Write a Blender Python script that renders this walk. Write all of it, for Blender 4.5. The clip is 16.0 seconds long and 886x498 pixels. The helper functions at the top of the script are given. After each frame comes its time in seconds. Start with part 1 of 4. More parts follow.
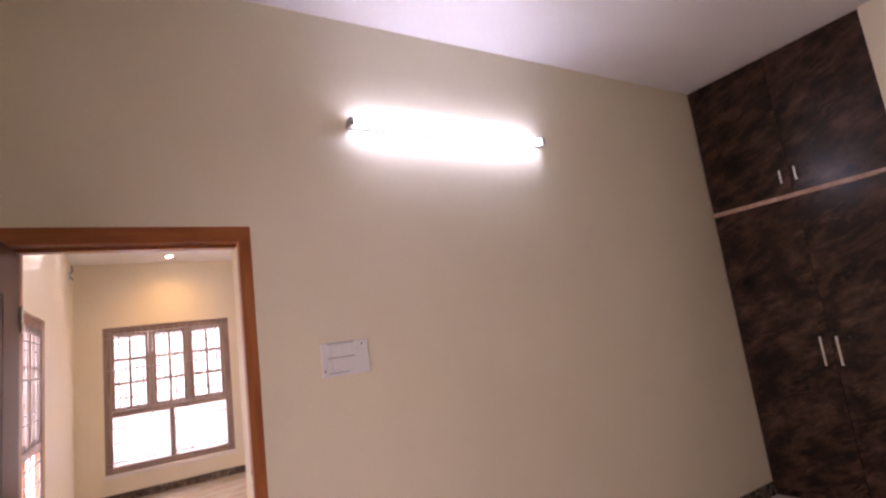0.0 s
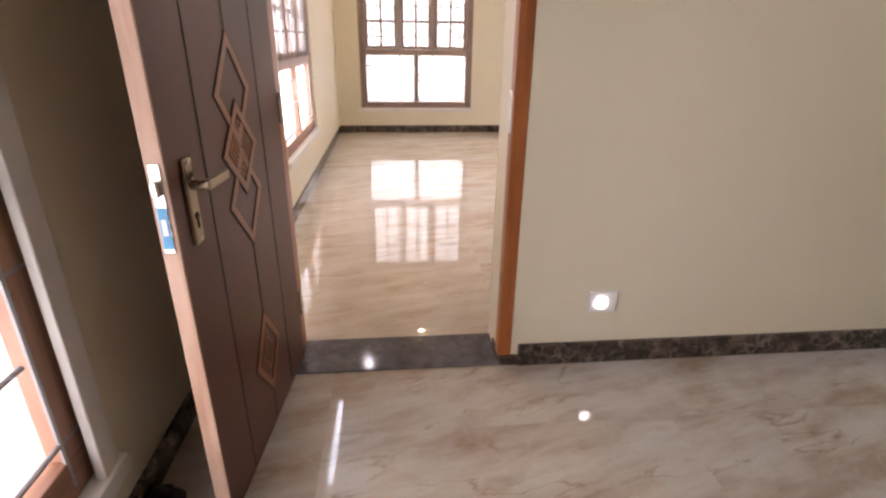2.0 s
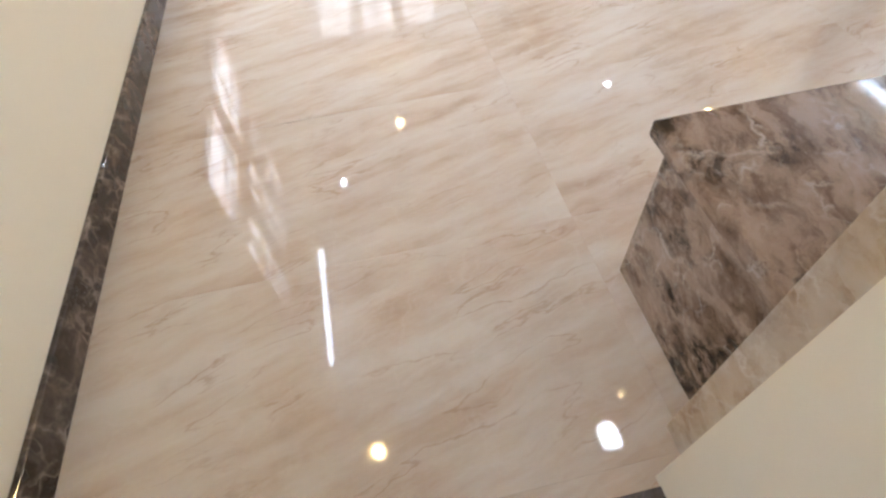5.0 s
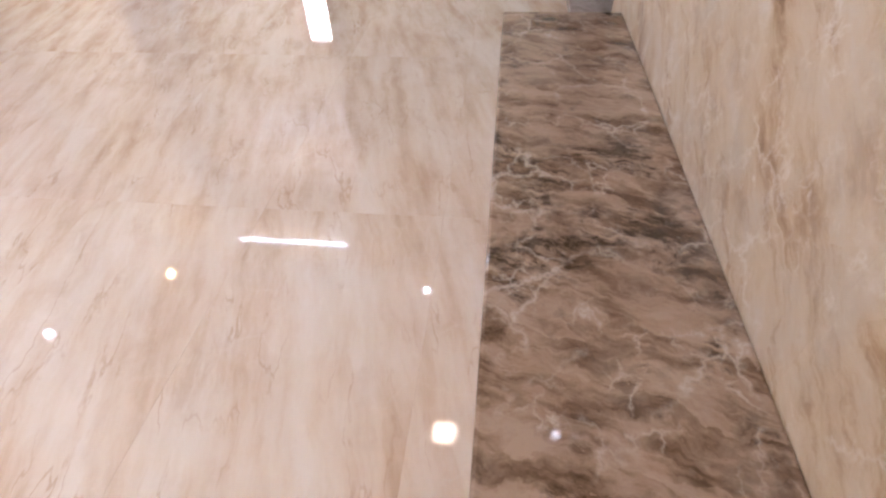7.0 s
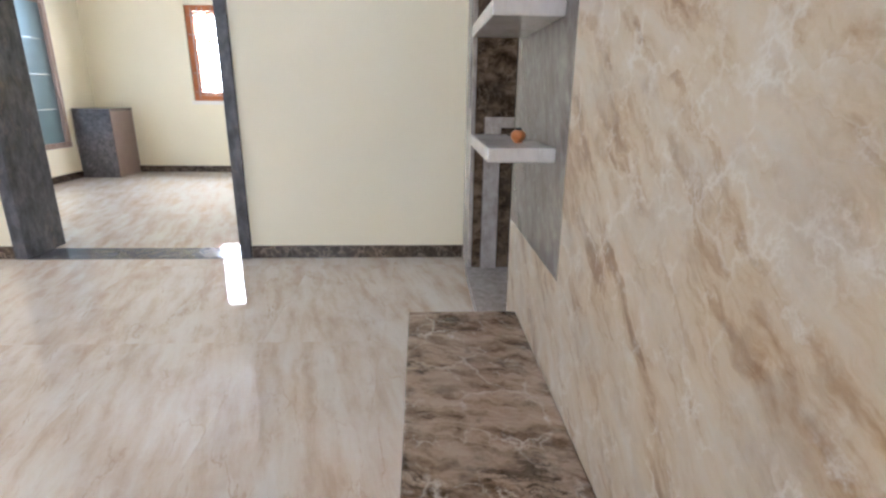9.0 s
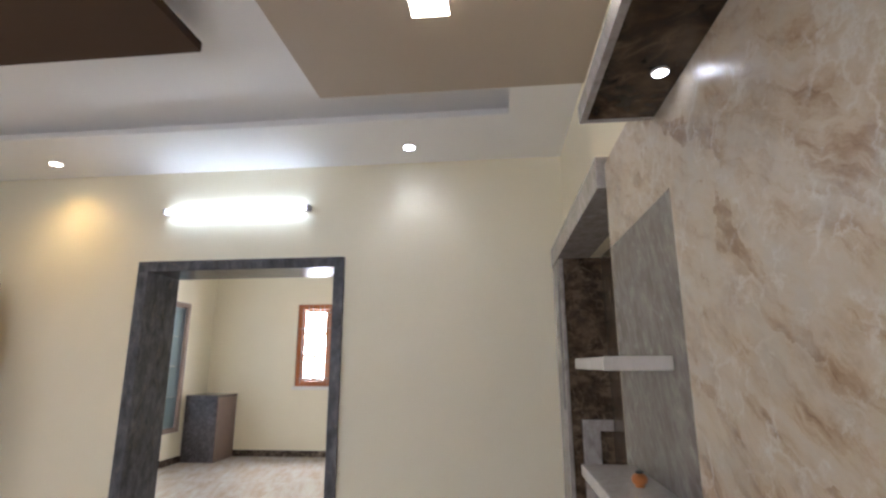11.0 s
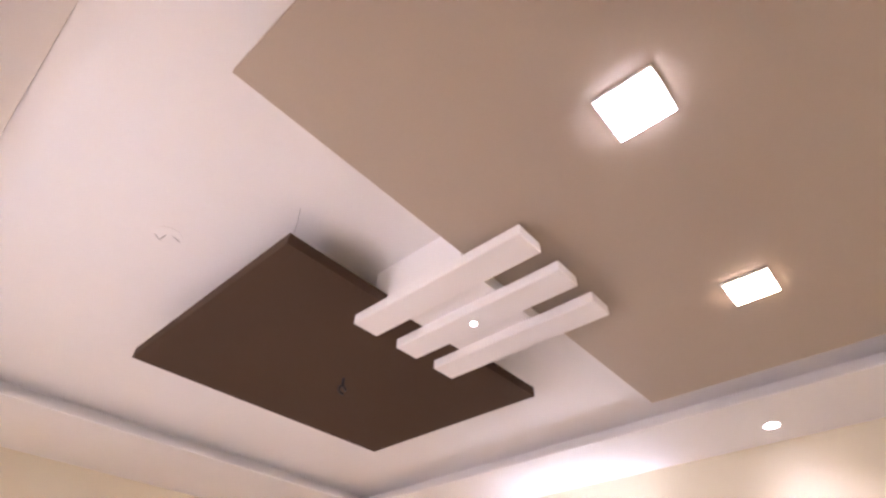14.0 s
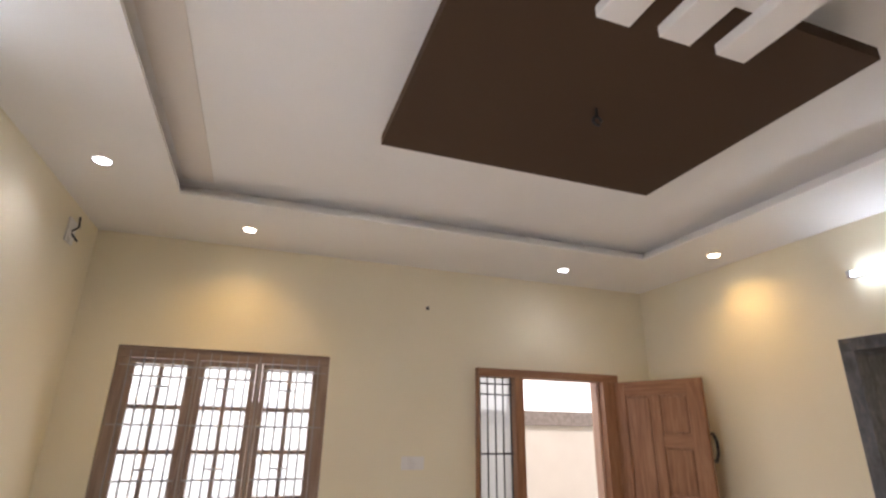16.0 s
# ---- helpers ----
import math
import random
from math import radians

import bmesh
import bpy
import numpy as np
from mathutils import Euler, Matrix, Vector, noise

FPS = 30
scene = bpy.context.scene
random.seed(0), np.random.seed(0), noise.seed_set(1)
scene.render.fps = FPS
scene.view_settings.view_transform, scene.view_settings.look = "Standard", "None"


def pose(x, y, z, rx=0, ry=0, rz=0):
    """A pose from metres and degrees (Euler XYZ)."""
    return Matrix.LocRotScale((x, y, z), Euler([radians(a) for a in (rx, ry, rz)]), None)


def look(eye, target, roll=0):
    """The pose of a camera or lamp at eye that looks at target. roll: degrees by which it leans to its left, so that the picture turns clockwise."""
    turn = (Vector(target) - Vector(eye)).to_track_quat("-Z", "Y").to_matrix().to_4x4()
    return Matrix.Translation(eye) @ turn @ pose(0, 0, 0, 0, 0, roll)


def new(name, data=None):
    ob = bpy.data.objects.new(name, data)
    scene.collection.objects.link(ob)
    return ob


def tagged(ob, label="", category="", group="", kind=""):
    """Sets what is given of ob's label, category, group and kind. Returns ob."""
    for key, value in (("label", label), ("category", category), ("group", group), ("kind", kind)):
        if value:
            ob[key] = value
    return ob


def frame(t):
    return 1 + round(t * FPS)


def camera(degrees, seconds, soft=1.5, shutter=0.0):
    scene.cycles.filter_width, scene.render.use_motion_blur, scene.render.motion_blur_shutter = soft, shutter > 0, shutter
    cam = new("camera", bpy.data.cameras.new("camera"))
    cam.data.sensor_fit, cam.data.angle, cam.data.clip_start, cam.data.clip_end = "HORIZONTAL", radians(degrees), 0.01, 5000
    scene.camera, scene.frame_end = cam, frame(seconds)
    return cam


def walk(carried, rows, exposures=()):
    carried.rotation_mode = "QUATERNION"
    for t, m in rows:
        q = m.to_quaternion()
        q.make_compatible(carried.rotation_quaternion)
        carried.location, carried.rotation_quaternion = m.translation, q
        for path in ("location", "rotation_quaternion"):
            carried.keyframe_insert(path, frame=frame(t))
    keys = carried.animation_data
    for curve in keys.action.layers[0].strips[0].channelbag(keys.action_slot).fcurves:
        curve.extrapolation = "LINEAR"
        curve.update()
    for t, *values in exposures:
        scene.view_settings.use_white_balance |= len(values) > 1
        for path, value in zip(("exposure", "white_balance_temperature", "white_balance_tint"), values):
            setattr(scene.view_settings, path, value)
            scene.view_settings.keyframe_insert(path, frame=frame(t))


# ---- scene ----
cam = camera(82.3, 16.0, soft=2.5)
PATH = [
    (0, (0.559, -2.382, 1.545), (1.591, -0.699, 1.866), -7.5),
    (0.5, (0.523, -2.245, 1.542), (1.2, -0.384, 1.819), -5.7),
    (1, (0.509, -2.173, 1.525), (1.013, -0.241, 1.646), -5.1),
    (1.5, (0.571, -1.993, 1.416), (0.896, -0.041, 1.124), -2.8),
    (2, (0.548, -1.698, 1.224), (0.736, 0.14, 0.458), 0.8),
    (2.5, (0.503, -1.452, 1.151), (0.637, 0.245, 0.102), 0.8),
    (3, (0.573, -1.065, 1.084), (0.594, 0.455, -0.216), -0.3),
    (3.5, (0.574, -0.793, 1.059), (0.541, 0.627, -0.35), -0.2),
    (3.7, (0.555, -0.634, 1.07), (0.48, 0.726, -0.394), -1.1),
    (5.8, (0.665, 0.412, 0.993), (1.35, 1.357, -0.632), -5.9),
    (6, (0.73, 0.491, 0.996), (1.574, 1.302, -0.626), -5.5),
    (6.5, (0.873, 0.623, 0.992), (1.989, 1.1, -0.598), -3.5),
    (7, (1.012, 0.715, 1.056), (2.436, 0.916, -0.334), -2.5),
    (7.5, (1.058, 0.705, 1.1), (2.642, 0.756, -0.12), -0.6),
    (8, (1.089, 0.692, 1.121), (2.766, 0.645, 0.032), -0.4),
    (8.5, (1.1, 0.689, 1.15), (2.898, 0.59, 0.281), 0.4),
    (9, (1.102, 0.687, 1.2), (3.013, 0.596, 0.617), 0.6),
    (9.5, (1.093, 0.701, 1.24), (3.07, 0.654, 0.937), 0.4),
    (10, (1.074, 0.725, 1.291), (3.074, 0.771, 1.318), -0.3),
    (10.2, (1.071, 0.732, 1.308), (3.066, 0.813, 1.424), -0.5),
    (12.3, (0.926, 0.867, 1.578), (2.64, 1.248, 2.535), 1.0),
    (12.5, (0.921, 0.866, 1.598), (2.586, 1.28, 2.626), 0.9),
    (13, (0.906, 0.874, 1.637), (2.418, 1.419, 2.828), 0.5),
    (13.5, (0.891, 0.881, 1.673), (2.221, 1.615, 2.974), 0.7),
    (14, (0.92, 0.898, 1.698), (2.026, 1.891, 3.035), 0.9),
    (14.5, (0.973, 0.906, 1.718), (1.816, 2.184, 3.006), 1.9),
    (15, (1.003, 0.954, 1.714), (1.715, 2.449, 2.837), 0.9),
    (15.5, (1.029, 1.058, 1.683), (1.667, 2.702, 2.627), 0.4),
    (16, (1.126, 1.302, 1.623), (1.745, 3.084, 2.288), 1.0),
]
walk(cam, [(t, look(eye, target, roll)) for t, eye, target, roll in PATH],
     [(0, 0.88, 7300, 51), (0.5, 0.8, 7150, 43), (1, 0.58, 6950, 44), (1.6, 0.45, 6700, 38), (2, 1, 6850, 29), (2.5, 1.36, 6300, 26), (3, 1.52, 6600, 40), (3.5, 1.66, 6900, 44), (5.8, 1.1, 5600, 8), (6.6, 1.38, 6050, 16), (7.1, 1.4, 6300, 30), (7.5, 1.32, 6420, 25), (7.8, 1.25, 6000, 20), (8.1, 1.25, 5700, 14), (8.5, 1.25, 5600, 14), (9, 1.17, 5650, 15), (9.5, 0.95, 5750, 18), (10.2, 0.45, 5900, 18), (12.5, 0.85, 6100, 18), (13.5, 1.2, 6700, 38), (14, 1.1, 6800, 40), (14.5, 0.9, 6300, 30), (15, 0.72, 6650, 27), (15.5, 0.66, 6500, 21), (16, 0.4, 6600, 22)])

# ---- light ----
world = bpy.data.worlds.new("sky")
scene.world = world
world.use_nodes = True
wn = world.node_tree.nodes
sky = wn.new("ShaderNodeTexSky")
sky.sky_type = "NISHITA"
sky.sun_disc = False
sky.sun_elevation = radians(62)
sky.sun_rotation = radians(160)
sky.dust_density = 4.0
wn["Background"].inputs[1].default_value = 0.115
world.node_tree.links.new(sky.outputs[0], wn["Background"].inputs[0])
sun = new("sun", bpy.data.lights.new("sun", "SUN"))
sun.data.energy, sun.data.angle, sun.data.color = 2.1, radians(0.5), (1.0, 0.95, 0.88)
sun.matrix_world = look((0, 0, 20), (2.4, 7.0, 20 - 13.9))


def window_light(name, eye, target, w, h, watts, color=(0.95, 0.97, 1.0)):
    ob = new(name, bpy.data.lights.new(name, "AREA"))
    ob.data.shape, ob.data.size, ob.data.size_y = "RECTANGLE", w, h
    ob.data.energy, ob.data.color = watts, color
    ob.matrix_world = look(eye, target)
    return ob


window_light("daylight_north", (0.9, 5.84, 1.25), (0.9, 0, 1.05), 1.4, 1.7, 19)
window_light("daylight_west", (-0.46, 2.6, 1.25), (5, 2.6, 1.0), 1.4, 1.6, 50)
window_light("daylight_bedroom", (-0.46, -1.4, 1.2), (5, -1.4, 1.0), 1.4, 1.7, 31)
window_light("daylight_east", (9.54, 3.5, 1.75), (5, 3.5, 0.9), 1.1, 1.2, 170)
window_light("daylight_next_room", (7.6, 5.86, 1.4), (7.6, 0, 1.0), 1.6, 1.7, 17)

# ---- materials ----


def nodes_of(name):
    m = bpy.data.materials.new(name)
    m.use_nodes = True
    t = m.node_tree
    return m, t, t.nodes, t.links, t.nodes["Principled BSDF"]


def add(t, kind, **values):
    n = t.nodes.new(kind)
    for k, v in values.items():
        n.inputs[k].default_value = v
    return n


def ramp(t, stops):
    n = t.nodes.new("ShaderNodeValToRGB")
    e = n.color_ramp.elements
    while len(e) < len(stops):
        e.new(0.5)
    for el, (p, c) in zip(e, stops):
        el.position, el.color = p, (*c, 1) if len(c) == 3 else c
    return n


def bumped(t, height, bsdf, strength, distance=0.002):
    b = add(t, "ShaderNodeBump", Strength=strength, Distance=distance)
    t.links.new(height, b.inputs["Height"])
    t.links.new(b.outputs[0], bsdf.inputs["Normal"])


def plain(name, a, b, rough=0.5, metal=0.0, scale=6.0, grain=150.0, bump=0.1, spread=0.08):
    """Two shades mixed by soft noise, fine grain in relief and gloss."""
    m, t, n, l, p = nodes_of(name)
    geo = n.new("ShaderNodeNewGeometry")
    big = add(t, "ShaderNodeTexNoise", Scale=scale, Detail=4.0)
    fine = add(t, "ShaderNodeTexNoise", Scale=grain, Detail=2.0)
    l.new(geo.outputs["Position"], big.inputs["Vector"])
    l.new(geo.outputs["Position"], fine.inputs["Vector"])
    r = ramp(t, [(0.3, a), (0.7, b)])
    l.new(big.outputs[0], r.inputs[0])
    l.new(r.outputs[0], p.inputs["Base Color"])
    rr = ramp(t, [(0.3, (rough - spread,) * 3), (0.7, (rough + spread,) * 3)])
    l.new(big.outputs[0], rr.inputs[0])
    l.new(rr.outputs[0], p.inputs["Roughness"])
    p.inputs["Metallic"].default_value = metal
    if bump:
        bumped(t, fine.outputs[0], p, bump)
    return m


def marble(name, base, veins, turn, stretch, rough, scale=1.0, web=0.0, web_color=(0.6, 0.55, 0.5), jump=3.0, dark=0.5, cloud=0.35, shine=0.5, crook=0.2, fine=(9.0, 0.66), edge=1.0):
    """Streaked stone: streaks drawn out along one way, soft clouds, thin crooked veins, and a broken pale web."""
    m, t, n, l, p = nodes_of(name)
    geo = n.new("ShaderNodeNewGeometry")
    info = n.new("ShaderNodeObjectInfo")
    comb = n.new("ShaderNodeCombineXYZ")
    for i in range(3):
        l.new(info.outputs["Random"], comb.inputs[i])
    shift = n.new("ShaderNodeVectorMath")
    shift.operation = "SCALE"
    l.new(comb.outputs[0], shift.inputs[0])
    shift.inputs["Scale"].default_value = jump
    plus = n.new("ShaderNodeVectorMath")
    l.new(geo.outputs["Position"], plus.inputs[0])
    l.new(shift.outputs[0], plus.inputs[1])
    rot = n.new("ShaderNodeVectorRotate")
    rot.rotation_type = "EULER_XYZ"
    rot.inputs["Rotation"].default_value = [radians(a) for a in turn]
    l.new(plus.outputs[0], rot.inputs["Vector"])
    warp = add(t, "ShaderNodeTexNoise", Scale=2.4 * scale, Detail=4.0)
    l.new(plus.outputs[0], warp.inputs["Vector"])
    curl = n.new("ShaderNodeMixRGB")
    curl.blend_type = "ADD"
    curl.inputs[0].default_value = 0.22 / scale
    l.new(rot.outputs[0], curl.inputs[1])
    l.new(warp.outputs["Color"], curl.inputs[2])
    mp = n.new("ShaderNodeMapping")
    mp.inputs["Scale"].default_value = [q * scale for q in stretch]
    l.new(curl.outputs[0], mp.inputs["Vector"])
    soft = add(t, "ShaderNodeTexNoise", Scale=2.6, Detail=fine[0], Roughness=fine[1])
    l.new(mp.outputs[0], soft.inputs["Vector"])
    clouds = add(t, "ShaderNodeTexNoise", Scale=3.0 * scale, Detail=5.0, Roughness=0.6)
    l.new(plus.outputs[0], clouds.inputs["Vector"])
    both = n.new("ShaderNodeMixRGB")
    both.inputs[0].default_value = cloud
    l.new(soft.outputs[0], both.inputs[1])
    l.new(clouds.outputs[0], both.inputs[2])
    r = ramp(t, base)
    l.new(both.outputs[0], r.inputs[0])
    thin = add(t, "ShaderNodeTexNoise", Scale=1.9, Detail=3.0, Roughness=0.5)
    l.new(mp.outputs[0], thin.inputs["Vector"])
    vr = ramp(t, [(0.455, (0, 0, 0)), (0.5, (1, 1, 1)), (0.515, (0, 0, 0))])
    l.new(thin.outputs[0], vr.inputs[0])
    patch = add(t, "ShaderNodeTexNoise", Scale=2.2 * scale, Detail=3.0)
    l.new(plus.outputs[0], patch.inputs["Vector"])
    pr = ramp(t, [(0.45, (0, 0, 0)), (0.62, (dark, dark, dark))])
    l.new(patch.outputs[0], pr.inputs[0])
    amt = n.new("ShaderNodeMath")
    amt.operation = "MULTIPLY"
    l.new(vr.outputs[0], amt.inputs[0])
    l.new(pr.outputs[0], amt.inputs[1])
    mix = n.new("ShaderNodeMixRGB")
    l.new(amt.outputs[0], mix.inputs[0])
    l.new(r.outputs[0], mix.inputs[1])
    mix.inputs[2].default_value = (*veins, 1)
    out = mix.outputs[0]
    if web:
        tangle = add(t, "ShaderNodeTexNoise", Scale=5.0 * scale, Detail=5.0, Roughness=0.6)
        l.new(plus.outputs[0], tangle.inputs["Vector"])
        wm = n.new("ShaderNodeMixRGB")
        wm.blend_type = "ADD"
        wm.inputs[0].default_value = crook
        l.new(mp.outputs[0], wm.inputs[1])
        l.new(tangle.outputs["Color"], wm.inputs[2])
        for size, width, seed in ((1.7, 0.09 * edge, 0.0), (4.1, 0.16 * edge, 7.3)):
            v = add(t, "ShaderNodeTexVoronoi", Scale=size)
            v.feature = "DISTANCE_TO_EDGE"
            l.new(wm.outputs[0], v.inputs["Vector"])
            wr = ramp(t, [(0.0, (web, web, web)), (width * 0.3, (web * 0.45,) * 3), (width, (0, 0, 0))])
            l.new(v.outputs["Distance"], wr.inputs[0])
            off = n.new("ShaderNodeVectorMath")
            off.inputs[1].default_value = (seed, seed, seed)
            l.new(plus.outputs[0], off.inputs[0])
            breaks = add(t, "ShaderNodeTexNoise", Scale=5.5 * scale, Detail=3.0, Roughness=0.6)
            l.new(off.outputs[0], breaks.inputs["Vector"])
            gap = ramp(t, [(0.45, (0, 0, 0)), (0.66, (1, 1, 1))])
            l.new(breaks.outputs[0], gap.inputs[0])
            wa = n.new("ShaderNodeMath")
            wa.operation = "MULTIPLY"
            l.new(wr.outputs[0], wa.inputs[0])
            l.new(gap.outputs[0], wa.inputs[1])
            m2 = n.new("ShaderNodeMixRGB")
            l.new(wa.outputs[0], m2.inputs[0])
            l.new(out, m2.inputs[1])
            m2.inputs[2].default_value = (*web_color, 1)
            out = m2.outputs[0]
    l.new(out, p.inputs["Base Color"])
    smear = add(t, "ShaderNodeTexNoise", Scale=9.0, Detail=3.0)
    l.new(geo.outputs["Position"], smear.inputs["Vector"])
    rr = ramp(t, [(0.35, (rough,) * 3), (0.75, (rough + 0.05,) * 3)])
    l.new(smear.outputs[0], rr.inputs[0])
    l.new(rr.outputs[0], p.inputs["Roughness"])
    p.inputs["Specular IOR Level"].default_value = shine
    bumped(t, smear.outputs[0], p, 0.012)
    return m


def breccia(name, base, dark, pale, turn, stretch, rough, scale=1.0, cell=0.45, bend=0.12, streak=4.0, stain=0.7, stain_at=(0.52, 0.62), cloud=0.5, cloud_color=(0.6, 0.58, 0.54), web=0.7, web_width=0.05, web_scale=5.0, shine=0.5, jump=0.0, tangle=0.06, smooth=0.66, crack=0.0):
    """Broken stone drawn out along one way: tinted fragments, fine streaks, dark stained clusters, grey clouds and thin pale veins."""
    m, t, n, l, p = nodes_of(name)
    geo = n.new("ShaderNodeNewGeometry")
    where = geo.outputs["Position"]
    if jump:
        info = n.new("ShaderNodeObjectInfo")
        at = n.new("ShaderNodeVectorMath")
        at.operation = "MULTIPLY_ADD"
        l.new(info.outputs["Random"], at.inputs[0])
        at.inputs[1].default_value = (jump, jump * 0.6, jump)
        l.new(where, at.inputs[2])
        where = at.outputs[0]

    def noise(src, size, detail, rough_):
        q = add(t, "ShaderNodeTexNoise", Scale=size, Detail=detail, Roughness=rough_)
        l.new(src, q.inputs["Vector"])
        return q

    def blend(fac, a, b, kind="MIX"):
        q = n.new("ShaderNodeMixRGB")
        q.blend_type = kind
        for k, v in ((0, fac), (1, a), (2, b)):
            if isinstance(v, (int, float)):
                q.inputs[k].default_value = v
            elif isinstance(v, tuple):
                q.inputs[k].default_value = (*v, 1)
            else:
                l.new(v, q.inputs[k])
        return q.outputs[0]

    def steps(src, lo, hi, top=1.0):
        q = ramp(t, [(lo, (0, 0, 0)), (hi, (top, top, top))])
        l.new(src, q.inputs[0])
        return q.outputs[0]

    def times(a, b):
        q = n.new("ShaderNodeMath")
        q.operation = "MULTIPLY"
        l.new(a, q.inputs[0])
        l.new(b, q.inputs[1])
        return q.outputs[0]

    rot = n.new("ShaderNodeVectorRotate")
    rot.rotation_type = "EULER_XYZ"
    rot.inputs["Rotation"].default_value = [radians(a) for a in turn]
    l.new(where, rot.inputs["Vector"])
    wide = noise(where, 2.3 * scale, 4.0, 0.55)
    fine_warp = noise(where, 9.0 * scale, 4.0, 0.6)
    bent = blend(0.25 * bend, blend(bend, rot.outputs[0], wide.outputs["Color"], "ADD"), fine_warp.outputs["Color"], "ADD")
    mp = n.new("ShaderNodeMapping")
    mp.inputs["Scale"].default_value = [q * scale for q in stretch]
    l.new(bent, mp.inputs["Vector"])
    drawn = mp.outputs[0]
    cells = add(t, "ShaderNodeTexVoronoi", Scale=2.2, Randomness=1.0)
    l.new(drawn, cells.inputs["Vector"])
    grey = n.new("ShaderNodeRGBToBW")
    l.new(cells.outputs["Color"], grey.inputs[0])
    lines = noise(drawn, streak, 8.0, smooth)
    tone = blend(cell, lines.outputs[0], grey.outputs[0])
    r = ramp(t, base)
    l.new(tone, r.inputs[0])
    patch = noise(where, 2.1 * scale, 5.0, 0.6)
    stripes = noise(drawn, streak * 1.7, 6.0, 0.7)
    amount = times(steps(patch.outputs[0], stain_at[0], stain_at[1], stain), steps(stripes.outputs[0], 0.42, 0.56))
    out = blend(amount, r.outputs[0], dark)
    if crack:
        hair = noise(drawn, 1.3, 5.0, 0.5)
        thin = ramp(t, [(0.487, (0, 0, 0)), (0.499, (crack, crack, crack)), (0.505, (0, 0, 0))])
        l.new(hair.outputs[0], thin.inputs[0])
        out = blend(times(thin.outputs[0], steps(patch.outputs[0], 0.44, 0.58)), out, dark)
    drift = n.new("ShaderNodeVectorMath")
    drift.inputs[1].default_value = (5.3, 2.1, 8.7)
    l.new(where, drift.inputs[0])
    fog = noise(drift.outputs[0], 1.9 * scale, 6.0, 0.66)
    out = blend(steps(fog.outputs[0], 0.5, 0.68, cloud), out, cloud_color)
    tangled = blend(tangle, where, fine_warp.outputs["Color"], "ADD")
    for size, width, lo in ((web_scale, web_width, 0.46), (web_scale * 2.3, web_width * 1.5, 0.52)):
        v = add(t, "ShaderNodeTexVoronoi", Scale=size)
        v.feature = "DISTANCE_TO_EDGE"
        l.new(tangled, v.inputs["Vector"])
        edge = ramp(t, [(0.0, (web, web, web)), (width * 0.4, (web * 0.4,) * 3), (width, (0, 0, 0))])
        l.new(v.outputs["Distance"], edge.inputs[0])
        some = noise(drift.outputs[0], size * 0.75, 4.0, 0.6)
        out = blend(times(edge.outputs[0], steps(some.outputs[0], lo, lo + 0.14)), out, pale)
    l.new(out, p.inputs["Base Color"])
    smear = noise(where, 8.0, 3.0, 0.5)
    rr = ramp(t, [(0.35, (rough,) * 3), (0.75, (rough + 0.03,) * 3)])
    l.new(smear.outputs[0], rr.inputs[0])
    l.new(rr.outputs[0], p.inputs["Roughness"])
    p.inputs["Specular IOR Level"].default_value = shine
    bumped(t, smear.outputs[0], p, 0.005)
    return m


def wood(name, a, b, c, along=(1, 1, 12), rough=0.4, scale=3.0, bump=0.15):
    """Grain drawn out along one axis of the thing itself, with darker lines."""
    m, t, n, l, p = nodes_of(name)
    co = n.new("ShaderNodeTexCoord")
    info = n.new("ShaderNodeObjectInfo")
    mp = n.new("ShaderNodeMapping")
    mp.inputs["Scale"].default_value = along
    l.new(co.outputs["Object"], mp.inputs["Vector"])
    l.new(info.outputs["Random"], mp.inputs["Location"])
    g = add(t, "ShaderNodeTexNoise", Scale=scale, Detail=6.0, Roughness=0.6, Distortion=0.6)
    l.new(mp.outputs[0], g.inputs["Vector"])
    r = ramp(t, [(0.3, a), (0.52, b), (0.72, c)])
    l.new(g.outputs[0], r.inputs[0])
    l.new(r.outputs[0], p.inputs["Base Color"])
    rr = ramp(t, [(0.3, (rough - 0.06,) * 3), (0.7, (rough + 0.08,) * 3)])
    l.new(g.outputs[0], rr.inputs[0])
    l.new(rr.outputs[0], p.inputs["Roughness"])
    bumped(t, g.outputs[0], p, bump)
    return m


def glow(name, color, strength):
    m, t, n, l, p = nodes_of(name)
    p.inputs["Base Color"].default_value = (0.9, 0.9, 0.9, 1)
    p.inputs["Emission Color"].default_value = (*color, 1)
    p.inputs["Emission Strength"].default_value = strength
    return m


def glass(name, tint=(0.95, 0.98, 0.97), rough=0.02):
    m, t, n, l, p = nodes_of(name)
    p.inputs["Base Color"].default_value = (*tint, 1)
    p.inputs["Roughness"].default_value = rough
    p.inputs["IOR"].default_value = 1.45
    p.inputs["Transmission Weight"].default_value = 1.0
    return m


